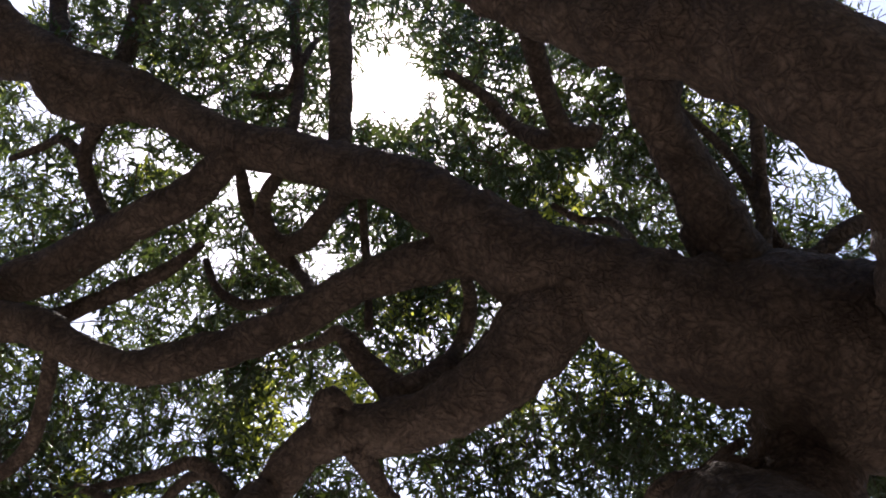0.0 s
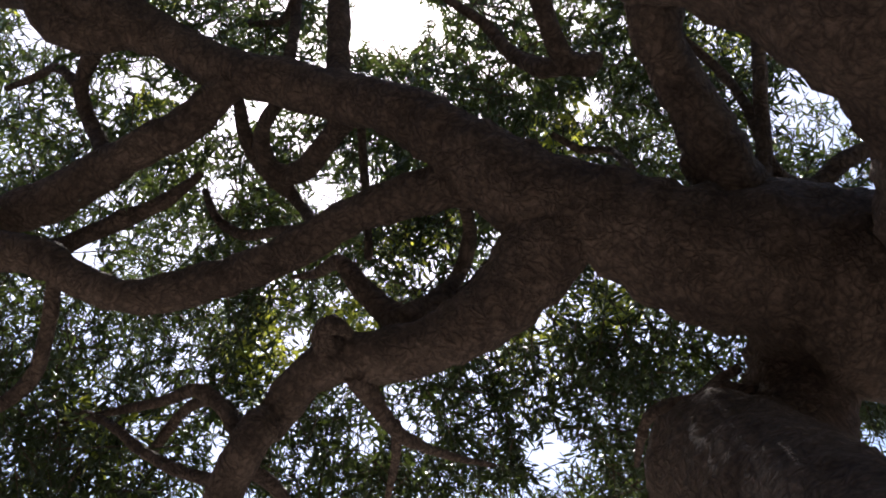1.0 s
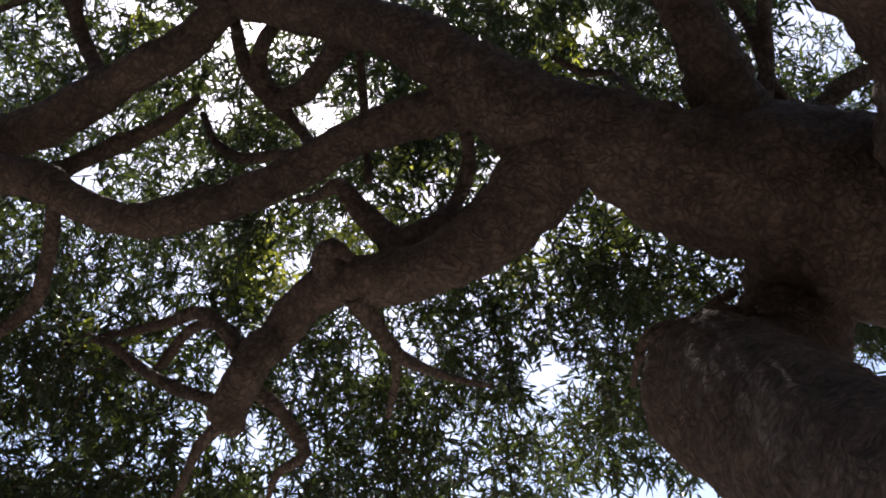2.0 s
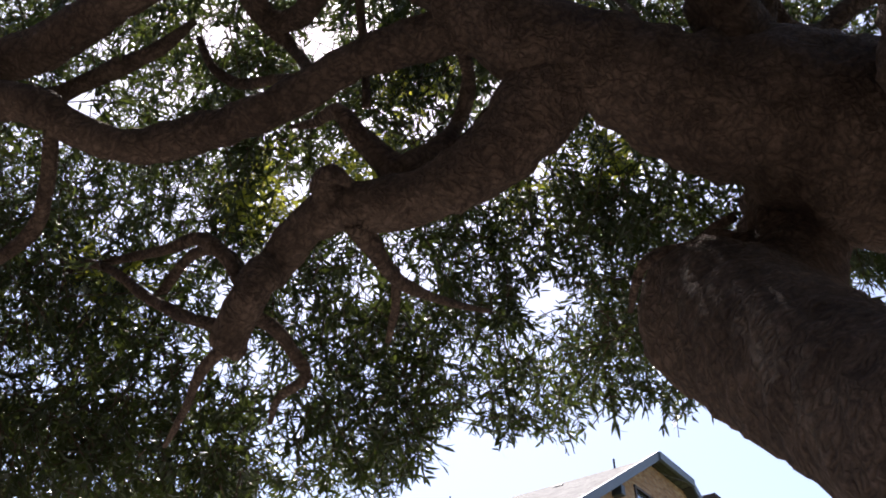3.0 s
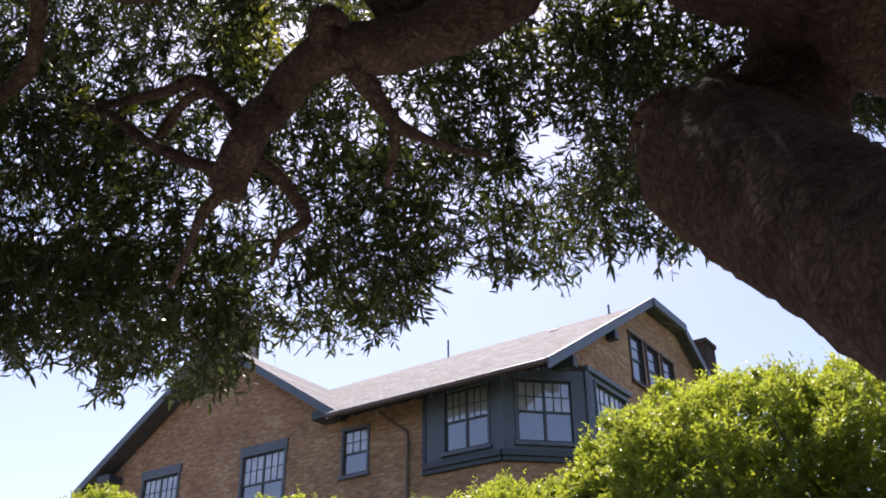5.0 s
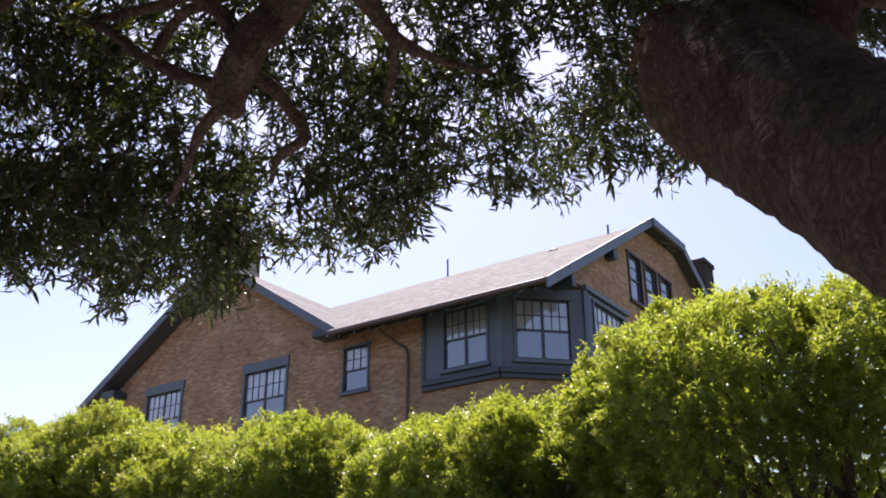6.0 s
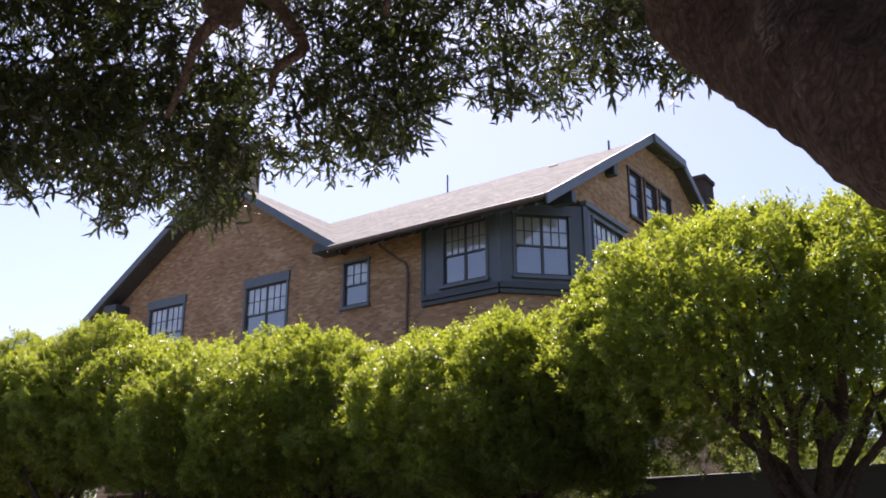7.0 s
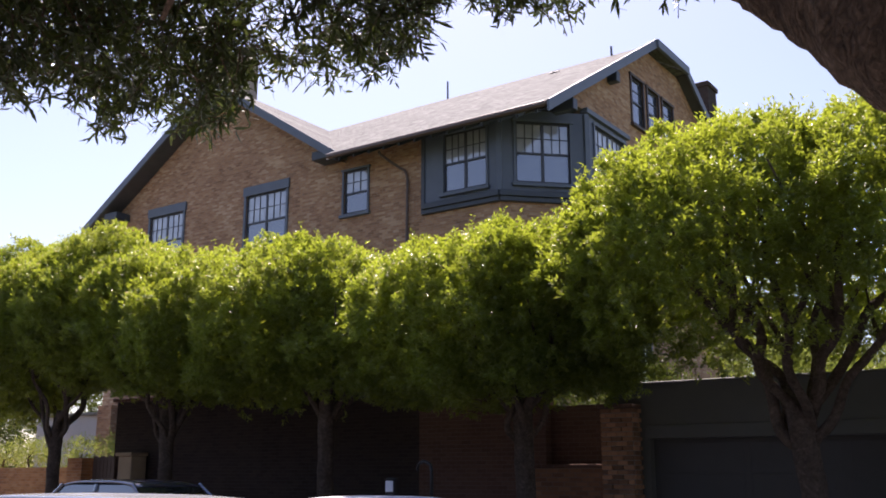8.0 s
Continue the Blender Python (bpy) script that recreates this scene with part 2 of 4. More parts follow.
def tube(points, step=0.05, sides=20, lump=0.10, fine=0.03, bm=None):
    """A tapered limb with lumps and ridges in its surface; points are (x, y, z, radius)."""
    rows = spline(points, step)
    bm = bm or bmesh.new()
    uv = bm.loops.layers.uv.verify()
    rings, side, run = [], None, [0.0]
    for i, row in enumerate(rows):
        c, r = Vector(row[:3]), max(row[3], 0.003)
        d = Vector(rows[min(i + 1, len(rows) - 1)][:3]) - Vector(rows[max(i - 1, 0)][:3])
        d.normalize()
        side = d.orthogonal() if side is None else side - d * side.dot(d)
        side.normalize()
        up = d.cross(side)
        ring = []
        for k in range(sides):
            a = 2 * math.pi * k / sides
            way = side * math.cos(a) + up * math.sin(a)
            q = c + way * r
            swell = lump * noise.noise(q * (0.55 / max(r, 0.05))) + fine * noise.noise(q * 14) + fine * 0.6 * noise.noise(q * 33)
            ring.append(bm.verts.new(c + way * r * (1 + swell)))
        rings.append(ring)
        if i:
            run.append(run[-1] + float(np.linalg.norm(rows[i][:3] - rows[i - 1][:3])))
    girth, shift = 2 * math.pi * rows[:, 3], float(rows[0][0]) * 7.3
    for i, (a, b) in enumerate(zip(rings, rings[1:])):
        for k in range(sides):
            j = (k + 1) % sides
            f = bm.faces.new((a[k], a[j], b[j], b[k]))
            for loop, at in zip(f.loops, ((k, i), (k + 1, i), (k + 1, i + 1), (k, i + 1))):
                loop[uv].uv = (girth[at[1]] * at[0] / sides + shift, run[at[1]])
    bm.faces.new(rings[0][::-1])
    bm.faces.new(rings[-1])
    return bm


def leaves(name, anchors, ways, length, width, material, parent, spread, rng, bend=0.25, lance=True, face=None):
    """Many thin leaves in one mesh: a folded blade at every anchor, along its way."""
    n = len(anchors)
    size = length * rng.uniform(0.6, 1.2, n)[:, None]
    d = ways + rng.normal(0, spread, (n, 3))
    d /= np.linalg.norm(d, axis=1)[:, None]
    side = np.cross(d, rng.normal(0, 1, (n, 3)) if face is None else face + rng.normal(0, 0.45, (n, 3)))
    side /= np.linalg.norm(side, axis=1)[:, None]
    nor = np.cross(side, d)
    w = width * rng.uniform(0.7, 1.2, n)[:, None]
    if lance:
        b = anchors
        v = np.stack([b, b + d * size * 0.3 + side * w / 2 + nor * w * 0.2, b + d * size * 0.3 - side * w / 2 + nor * w * 0.2,
                      b + d * size * 0.66 + side * w * 0.42 - nor * size * bend * 0.12, b + d * size * 0.66 - side * w * 0.42 - nor * size * bend * 0.12,
                      b + d * size - nor * size * bend * 0.5], 1)
        faces = np.array([(0, 1, 2, -1), (1, 3, 4, 2), (3, 5, 4, -1)])
        k = 6
        loops = np.array([0, 2, 1, 1, 2, 4, 3, 3, 4, 5])
        starts, per = np.array([0, 3, 7]), 10
    else:
        b = anchors
        v = np.stack([b, b + d * size * 0.5 + side * w / 2 + nor * w * 0.25, b + d * size - nor * size * bend * 0.3, b + d * size * 0.5 - side * w / 2 + nor * w * 0.25], 1)
        k, loops, starts, per = 4, np.array([0, 1, 2, 0, 2, 3]), np.array([0, 3]), 6
    me = bpy.data.meshes.new(name)
    me.vertices.add(n * k)
    me.vertices.foreach_set("co", v.reshape(-1).astype(np.float32))
    me.loops.add(n * per)
    me.loops.foreach_set("vertex_index", (np.arange(n)[:, None] * k + loops).reshape(-1).astype(np.int32))
    me.polygons.add(n * len(starts))
    me.polygons.foreach_set("loop_start", (np.arange(n)[:, None] * per + starts).reshape(-1).astype(np.int32))
    me.update(calc_edges=True)
    me.validate()
    me.materials.append(material)
    ob = new(name, me)
    ob.parent = parent
    return ob


# ---- ground and street ----
STREET = pose(4.7, 13.0, 0, 0, 0, -35)   # x runs down the street, y towards the houses


def strip(name, x0, x1, y0, y1, z0, z1, material, label, category="ground"):
    ob = part(name, boxed(x0, x1, y0, y1, z0, z1), material, None, label)
    ob.matrix_basis = STREET
    return tagged(ob, "", category, "", "structure")


bm = bmesh.new()
bmesh.ops.create_grid(bm, x_segments=24, y_segments=24, size=2500)
ground = part("ground", bm, EARTH, None, "dry earth and grass reaching to the horizon")
ground.location.z = -0.16
tagged(ground, "", "ground", "", "structure")
strip("road", -150, 150, -7.6, -1.3, -0.15, -0.12, ASPHALT, "worn dark asphalt street between two kerbs", "road")
strip("pavement", -150, 150, -1.1, 1.75, -0.15, 0.0, CONCRETE, "pale concrete pavement under the street trees", "pavement")
strip("pavement", -150, 150, -17.0, -7.8, -0.15, 0.0, CONCRETE, "pale concrete pavement beside the old tree", "pavement")
strip("kerb", -150, 150, -1.3, -1.1, -0.15, 0.005, CONCRETE, "grey concrete kerb along the street", "kerb")
strip("kerb", -150, 150, -7.8, -7.6, -0.15, 0.005, CONCRETE, "grey concrete kerb along the street", "kerb")
# Unseen wall, added to block sky light coming from behind the viewer.
strip("sky_blocking_wall", -30, 30, -17.3, -17.0, -0.15, 6.5, BRICK_DARK, "unseen dark brown brick wall added on the near side to block sky light", "wall")
strip("terrace", -17.2, 60, 2.3, 80, -0.15, 2.75, EARTH, "raised garden terrace behind the brick wall", "ground")


# ---- the old tree ----
old_tree = empty("tree", pose(2.35, 1.2, 0), "old gnarled tree with thick twisting limbs and narrow leaves", "tree")


def limb(name, points):
    big = max(p[3] for p in points)
    slim = 1.0 if name in ("trunk", "great_limb") else 0.94
    local = [(p[0] - 2.35, p[1] - 1.2, p[2], p[3] * slim) for p in points]
    return part(name, tube(local, 0.035 if big > 0.06 else 0.04, 36 if big > 0.15 else 20 if big > 0.06 else 10, 0.2, 0.085 if big > 0.06 else 0.05), BARK, old_tree, smooth=True)


limb("trunk", [(2.35, 1.2, -0.06, 0.5), (2.25, 1.2, 0.5, 0.38), (2.05, 1.25, 1.2, 0.31), (1.19, 1.44, 2.17, 0.25), (0.99, 1.57, 2.34, 0.226),
               (0.93, 1.77, 2.52, 0.217), (0.9, 2.07, 2.79, 0.226), (0.88, 2.3, 3.03, 0.237), (0.86, 2.46, 3.19, 0.246), (0.85, 2.55, 3.28, 0.235),
               (0.84, 2.63, 3.36, 0.193), (0.83, 2.67, 3.41, 0.12), (0.83, 2.69, 3.43, 0.04)])
limb("limb", [(0.96, 2.35, 3.1, 0.17), (1.09, 2.45, 3.34, 0.165), (1.16, 2.5, 3.51, 0.17), (1.24, 2.51, 3.71, 0.22)])
limb("branch", [(0.69, 2.8, 3.58, 0.02), (0.71, 2.76, 3.64, 0.018), (0.76, 2.68, 3.64, 0.016), (0.85, 2.61, 3.61, 0.016), (0.92, 2.56, 3.64, 0.018), (0.99, 2.52, 3.66, 0.02)])
limb("great_limb", [(2.75, 2.3, 3.75, 0.36), (2.3, 2.4, 3.7, 0.37), (1.75, 2.33, 3.71, 0.345), (1.38, 2.26, 3.72, 0.325), (1.07, 2.2, 3.83, 0.264), (0.77, 2.17, 3.89, 0.208), (0.52, 2.15, 4.01, 0.166), (0.28, 2.14, 4.15, 0.163), (0.07, 2.1, 4.31, 0.132), (-0.11, 2.07, 4.47, 0.107), (-0.3, 2.08, 4.59, 0.095), (-0.62, 2.11, 4.76, 0.093), (-0.87, 2.12, 4.87, 0.091), (-1.12, 2.08, 5.04, 0.098), (-1.43, 2.05, 5.2, 0.114), (-1.74, 1.98, 5.32, 0.121), (-2.23, 1.95, 5.47, 0.119)])
limb("limb", [(0.23, 2.13, 4.22, 0.118), (-0.01, 2.2, 4.23, 0.092), (-0.27, 2.29, 4.22, 0.077), (-0.46, 2.4, 4.19, 0.074), (-0.69, 2.48, 4.12, 0.076), (-0.93, 2.57, 4.11, 0.083), (-1.18, 2.6, 4.09, 0.069), (-1.39, 2.58, 4.17, 0.07), (-1.56, 2.55, 4.26, 0.086), (-1.93, 2.55, 4.32, 0.087)])
limb("limb", [(0.44, 2.16, 4, 0.139), (0.32, 2.26, 3.93, 0.147), (0.18, 2.37, 3.82, 0.128), (-0.01, 2.48, 3.76, 0.106), (-0.21, 2.55, 3.74, 0.099), (-0.37, 2.57, 3.76, 0.096), (-0.51, 2.66, 3.71, 0.078), (-0.6, 2.77, 3.66, 0.078), (-0.65, 2.72, 3.55, 0.075), (-0.72, 2.84, 3.48, 0.076), (-0.77, 2.91, 3.41, 0.074), (-0.785, 2.925, 3.39, 0.06)])
limb("branch", [(-0.76, 2.9, 3.42, 0.03), (-0.88, 3.02, 3.36, 0.022), (-0.96, 3.18, 3.3, 0.017), (-1.08, 3.4, 3.26, 0.011)])
limb("limb", [(-0.36, 2.57, 3.74, 0.065), (-0.4, 2.48, 3.78, 0.057), (-0.37, 2.42, 3.78, 0.038), (-0.31, 2.45, 3.76, 0.017)])
limb("limb", [(2.3, 2.45, 3.3, 0.3), (1.9, 2.13, 3.42, 0.36), (1.58, 1.78, 3.6, 0.351), (1.4, 1.55, 3.79, 0.257), (1.19, 1.4, 3.91, 0.199), (1, 1.35, 4.09, 0.197), (0.8, 1.36, 4.27, 0.179), (0.57, 1.4, 4.43, 0.152), (0.34, 1.44, 4.6, 0.103), (0.14, 1.44, 4.79, 0.089), (-0.17, 1.36, 5.05, 0.082)])
limb("limb", [(1.02, 2.17, 3.99, 0.141), (0.92, 2.01, 4.13, 0.124), (0.84, 1.88, 4.23, 0.098), (0.75, 1.76, 4.33, 0.087), (0.69, 1.62, 4.38, 0.093), (0.69, 1.47, 4.45, 0.1), (0.64, 1.33, 4.56, 0.091)])
limb("branch", [(0.3, 1.54, 4.77, 0.044), (0.35, 1.72, 4.76, 0.043), (0.41, 1.9, 4.74, 0.042), (0.47, 2, 4.72, 0.047), (0.56, 2.01, 4.71, 0.047), (0.59, 1.98, 4.74, 0.03)])
limb("branch", [(0.02, 2.04, 5.27, 0.017), (0.18, 2.07, 5.11, 0.026), (0.28, 2.11, 4.95, 0.032), (0.39, 2.07, 4.79, 0.044), (0.48, 2.01, 4.72, 0.043)])
limb("branch", [(1.09, 2.18, 4.12, 0.039), (1.12, 2.07, 4.27, 0.033), (1.12, 1.96, 4.42, 0.03), (1.13, 1.87, 4.57, 0.028), (1.11, 1.74, 4.74, 0.025)])
limb("branch", [(1.11, 2.06, 4.28, 0.024), (1.2, 2.18, 4.24, 0.028), (1.33, 2.24, 4.26, 0.041), (1.47, 2.19, 4.36, 0.037), (1.64, 2.18, 4.44, 0.033), (1.9, 2.13, 4.54, 0.025)])
limb("branch", [(-0.81, 2.13, 4.8, 0.067), (-1.01, 2.26, 4.7, 0.08), (-1.22, 2.34, 4.63, 0.078), (-1.41, 2.45, 4.6, 0.091), (-1.66, 2.57, 4.57, 0.092), (-2.04, 2.7, 4.59, 0.089)])
limb("branch", [(-1.28, 2.06, 5.12, 0.094), (-1.44, 2.09, 5.09, 0.089), (-1.61, 2.04, 5.14, 0.08), (-1.79, 1.9, 5.38, 0.063), (-2.03, 1.78, 5.62, 0.049)])
limb("branch", [(-1.45, 2.17, 5.16, 0.048), (-1.56, 2.35, 5.14, 0.037), (-1.54, 2.46, 5.05, 0.037), (-1.39, 2.49, 4.76, 0.042)])
limb("branch", [(-2.02, 2.54, 5.37, 0.016), (-1.83, 2.44, 5.32, 0.021), (-1.7, 2.36, 5.26, 0.023), (-1.56, 2.37, 5.12, 0.03)])
limb("branch", [(-0.84, 2.3, 4.92, 0.024), (-0.85, 2.54, 4.98, 0.04), (-0.75, 2.65, 4.89, 0.054), (-0.61, 2.6, 4.81, 0.053), (-0.47, 2.38, 4.72, 0.05), (-0.36, 2.17, 4.64, 0.057)])
limb("branch", [(-0.67, 2.26, 4.83, 0.032), (-0.77, 2.48, 4.9, 0.039), (-0.74, 2.66, 4.88, 0.049), (-0.62, 2.69, 4.73, 0.031), (-0.47, 2.45, 4.28, 0.025)])
limb("branch", [(-0.6, 2.08, 4.84, 0.025), (-0.61, 2.08, 5.24, 0.024), (-0.67, 2.05, 5.65, 0.028), (-0.72, 1.98, 6.1, 0.025)])
limb("branch", [(-0.4, 2.11, 4.69, 0.057), (-0.41, 2.03, 5.02, 0.05), (-0.43, 1.91, 5.37, 0.053), (-0.47, 1.81, 5.85, 0.047)])
limb("branch", [(-1.06, 2.78, 4.91, 0.018), (-0.99, 2.81, 4.76, 0.022), (-0.86, 2.8, 4.64, 0.024), (-0.66, 2.65, 4.5, 0.023), (-0.48, 2.44, 4.28, 0.021)])
limb("branch", [(-0.13, 2.56, 3.8, 0.066), (-0.18, 2.56, 3.93, 0.06), (-0.29, 2.55, 4.06, 0.045), (-0.39, 2.54, 4.2, 0.036), (-0.51, 2.72, 4.32, 0.02), (-0.63, 2.87, 4.45, 0.012)])
limb("branch", [(-0.17, 2.53, 3.88, 0.055), (-0.03, 2.55, 4, 0.045), (0.06, 2.58, 4.17, 0.032), (0.1, 2.47, 4.26, 0.03), (0.08, 2.3, 4.27, 0.027)])
limb("branch", [(-0.09, 2.56, 3.93, 0.028), (0.09, 2.55, 4.06, 0.027), (0.17, 2.47, 4.13, 0.019)])
limb("branch", [(-0.32, 2.25, 4.7, 0.018), (-0.31, 2.39, 4.59, 0.018), (-0.29, 2.46, 4.4, 0.017), (-0.28, 2.53, 4.21, 0.019)])
limb("branch", [(-0.3, 2.56, 3.69, 0.054), (-0.22, 2.72, 3.64, 0.034), (-0.14, 2.86, 3.63, 0.027), (0.01, 3.06, 3.69, 0.017), (0.19, 3.25, 3.77, 0.011)])
limb("branch", [(-0.17, 2.78, 3.64, 0.018), (-0.18, 2.98, 3.62, 0.019), (-0.22, 3.23, 3.62, 0.013)])
limb("branch", [(-0.69, 2.83, 3.49, 0.028), (-0.6, 2.91, 3.47, 0.028), (-0.54, 3.01, 3.42, 0.025), (-0.5, 3.05, 3.36, 0.023), (-0.62, 3.19, 3.35, 0.019), (-0.67, 3.33, 3.32, 0.013)])
limb("branch", [(-0.69, 2.8, 3.53, 0.028), (-0.78, 2.8, 3.7, 0.031), (-0.91, 2.83, 3.83, 0.03), (-1.07, 2.97, 3.89, 0.024), (-1.33, 3.19, 4.01, 0.019), (-1.68, 3.46, 4.15, 0.013)])
limb("branch", [(-0.77, 2.86, 3.45, 0.026), (-0.94, 2.92, 3.54, 0.027), (-1.14, 3.04, 3.71, 0.024), (-1.34, 3.14, 3.91, 0.021), (-1.59, 3.35, 4.13, 0.015)])
limb("branch", [(-1.46, 2.56, 4.17, 0.03), (-1.51, 2.74, 4.08, 0.032), (-1.59, 2.92, 3.98, 0.033), (-1.74, 3.05, 3.94, 0.031), (-1.9, 3.15, 3.92, 0.027)])
limb("branch", [(0.99, 2.45, 3.49, 0.036), (0.89, 2.52, 3.58, 0.024), (0.86, 2.62, 3.6, 0.019), (0.78, 2.67, 3.62, 0.022), (0.7, 2.74, 3.61, 0.02), (0.7, 3, 3.6, 0.015)])
limb("branch", [(-1.35, 1.87, 5.8, 0.052), (-1.38, 2, 5.56, 0.051), (-1.39, 2.05, 5.26, 0.043)])
limb("branch", [(-1.74, 1.8, 5.85, 0.041), (-1.71, 1.92, 5.63, 0.046), (-1.6, 2, 5.3, 0.048)])
limb("branch", [(0.48, 2.54, 4.98, 0.015), (0.59, 2.53, 4.86, 0.019), (0.68, 2.41, 4.7, 0.018), (0.69, 2.22, 4.34, 0.021)])
limb("branch", [(0.88, 1.9, 4.74, 0.017), (1.02, 1.96, 4.56, 0.019), (1.09, 2.01, 4.38, 0.022), (1.12, 2.09, 4.25, 0.02)])
limb("branch", [(-0.88, 2.32, 5.56, 0.021), (-0.7, 2.21, 5.39, 0.02), (-0.61, 2.02, 5.28, 0.019), (-0.57, 2.07, 5.63, 0.016)])
limb("branch", [(-2.04, 2.9, 4.55, 0.053), (-1.75, 2.86, 4.59, 0.048), (-1.53, 2.8, 4.64, 0.041), (-1.36, 2.74, 4.68, 0.043), (-1.19, 2.69, 4.73, 0.034), (-1.05, 2.66, 4.88, 0.02)])
limb("branch", [(-1.27, 3.5, 4.01, 0.024), (-1.05, 3.19, 4.02, 0.025), (-0.84, 2.93, 3.84, 0.025), (-0.71, 2.86, 3.64, 0.028)])


# the crown: drooping sprays of narrow leaves, thick towards the street side, with gaps cut along lines from EYE
LOW_EDGE = ((-0.9, 0.42), (-0.6, 0.40), (-0.49, 0.396), (-0.464, 0.386), (-0.444, 0.399), (-0.416, 0.403), (-0.381, 0.352), (-0.307, 0.362), (-0.274, 0.318), (-0.247, 0.336), (-0.221, 0.389),
            (-0.21, 0.423), (-0.128, 0.409), (-0.084, 0.419), (-0.034, 0.436), (-0.02, 0.473), (0.004, 0.509), (0.03, 0.527), (0.055, 0.482), (0.139, 0.487), (0.169, 0.525), (0.28, 0.516), (0.45, 0.66), (0.8, 0.8))
# The gap at (-0.11, 1.739) is widened to stand in for sun glare.
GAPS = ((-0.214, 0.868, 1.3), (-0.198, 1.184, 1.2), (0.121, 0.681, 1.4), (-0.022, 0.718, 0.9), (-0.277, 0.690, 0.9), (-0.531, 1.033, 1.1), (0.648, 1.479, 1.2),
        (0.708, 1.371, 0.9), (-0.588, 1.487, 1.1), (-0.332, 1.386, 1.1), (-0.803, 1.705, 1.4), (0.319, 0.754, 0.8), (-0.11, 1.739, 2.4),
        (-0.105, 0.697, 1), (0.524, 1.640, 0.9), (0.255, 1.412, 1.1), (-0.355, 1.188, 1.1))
rng = np.random.default_rng(7)
crown_at, crown_way, twig_rows = [], [], []
edge = np.array(LOW_EDGE)
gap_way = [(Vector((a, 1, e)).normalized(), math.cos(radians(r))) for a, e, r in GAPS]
made = 0
while made < 15700:
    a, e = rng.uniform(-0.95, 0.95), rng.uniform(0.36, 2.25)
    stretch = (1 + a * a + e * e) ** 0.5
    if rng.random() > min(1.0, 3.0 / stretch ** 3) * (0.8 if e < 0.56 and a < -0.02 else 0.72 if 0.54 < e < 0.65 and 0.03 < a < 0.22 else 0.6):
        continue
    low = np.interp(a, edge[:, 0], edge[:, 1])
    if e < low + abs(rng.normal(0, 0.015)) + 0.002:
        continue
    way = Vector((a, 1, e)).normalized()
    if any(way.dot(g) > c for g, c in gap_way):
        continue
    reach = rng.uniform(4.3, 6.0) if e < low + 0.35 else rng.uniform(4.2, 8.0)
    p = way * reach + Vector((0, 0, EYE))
    if noise.noise(p * 1.5) + 0.6 * noise.noise(p * 4.0) < (-0.1 if e > 0.7 else -0.2 if e > 0.56 else -0.36):
        continue
    made += 1
    d = Vector((rng.normal(0, 0.6), rng.normal(0, 0.5), rng.normal(-0.55, 0.5))).normalized()
    size = rng.uniform(0.12, 0.30)
    start = p - d * size * 0.5 - Vector((2.35, 1.2, 0))
    count = int(rng.integers(10, 18))
    for k in range(count):
        q = start + d * size * (k + 0.5) / count
        crown_at.append(q)
        out = Vector(rng.normal(0, 1, 3))
        crown_way.append((d * 0.55 + out * 0.7 + Vector((0, 0, -0.3))).normalized())
    twig_rows.append((start, d, size))
# thick sprays above the great limb's fork, added to keep sun off the trunk
for k in range(150):
    f = rng.uniform(2.3, 5.0)
    p = Vector((0.85 - 0.064 * f, 2.58 + 0.48 * f, 3.3 + 0.875 * f)) + Vector(rng.normal(0, 0.2, 3)) - Vector((2.35, 1.2, 0))
    for j in range(10):
        crown_at.append(p + Vector(rng.normal(0, 0.06, 3)))
        crown_way.append(Vector(rng.normal(0, 1, 3)).normalized())
crown_at, crown_way = np.array(crown_at), np.array(crown_way)
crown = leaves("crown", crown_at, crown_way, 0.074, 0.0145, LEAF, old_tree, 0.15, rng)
tagged(crown, "dark green narrow leaves in drooping sprays", kind="stuff")
# young leaves in tufts; the sun they catch is put into a paler colour
SUNLIT_TUFTS = ((-0.031, 1.095), (-0.056, 1.064), (-0.254, 0.855), (-0.269, 0.877), (-0.575, 1.751), (-0.889, 1.89), (0.525, 1.602), (-0.115, 0.899), (-0.241, 0.86), (-0.034, 1.115), (0.137, 0.864), (0.254, 0.936), (-0.481, 1.366), (0.204, 1.356), (0.22, 0.929), (-0.438, 0.72), (0.088, 0.806))
young_at, young_way = [], []
for a, e in SUNLIT_TUFTS:
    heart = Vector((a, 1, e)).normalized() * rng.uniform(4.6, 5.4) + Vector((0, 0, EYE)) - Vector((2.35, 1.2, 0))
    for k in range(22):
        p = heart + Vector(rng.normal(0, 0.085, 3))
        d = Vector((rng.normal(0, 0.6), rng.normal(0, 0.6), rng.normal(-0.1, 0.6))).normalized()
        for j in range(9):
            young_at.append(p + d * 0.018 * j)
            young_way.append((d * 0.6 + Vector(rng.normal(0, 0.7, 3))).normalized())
young = leaves("crown", np.array(young_at), np.array(young_way), 0.07, 0.017, LEAF_SUNLIT, old_tree, 0.15, rng)
tagged(young, "young leaves in tufts, sunlight put into their pale yellow-green", kind="stuff")
bm = bmesh.new()
for start, d, size in twig_rows:
    s = d.orthogonal().normalized()
    t = d.cross(s)
    ring = [[bm.verts.new(start + d * size * f + (s * math.cos(g) + t * math.sin(g)) * r) for g in (0, 2.1, 4.2)] for f, r in ((-0.25, 0.0035), (1.0, 0.001))]
    for k in range(3):
        bm.faces.new((ring[0][k], ring[0][(k + 1) % 3], ring[1][(k + 1) % 3], ring[1][k]))
tagged(part("twig", bm, BARK, old_tree), "thin brown leaf twigs", kind="stuff")
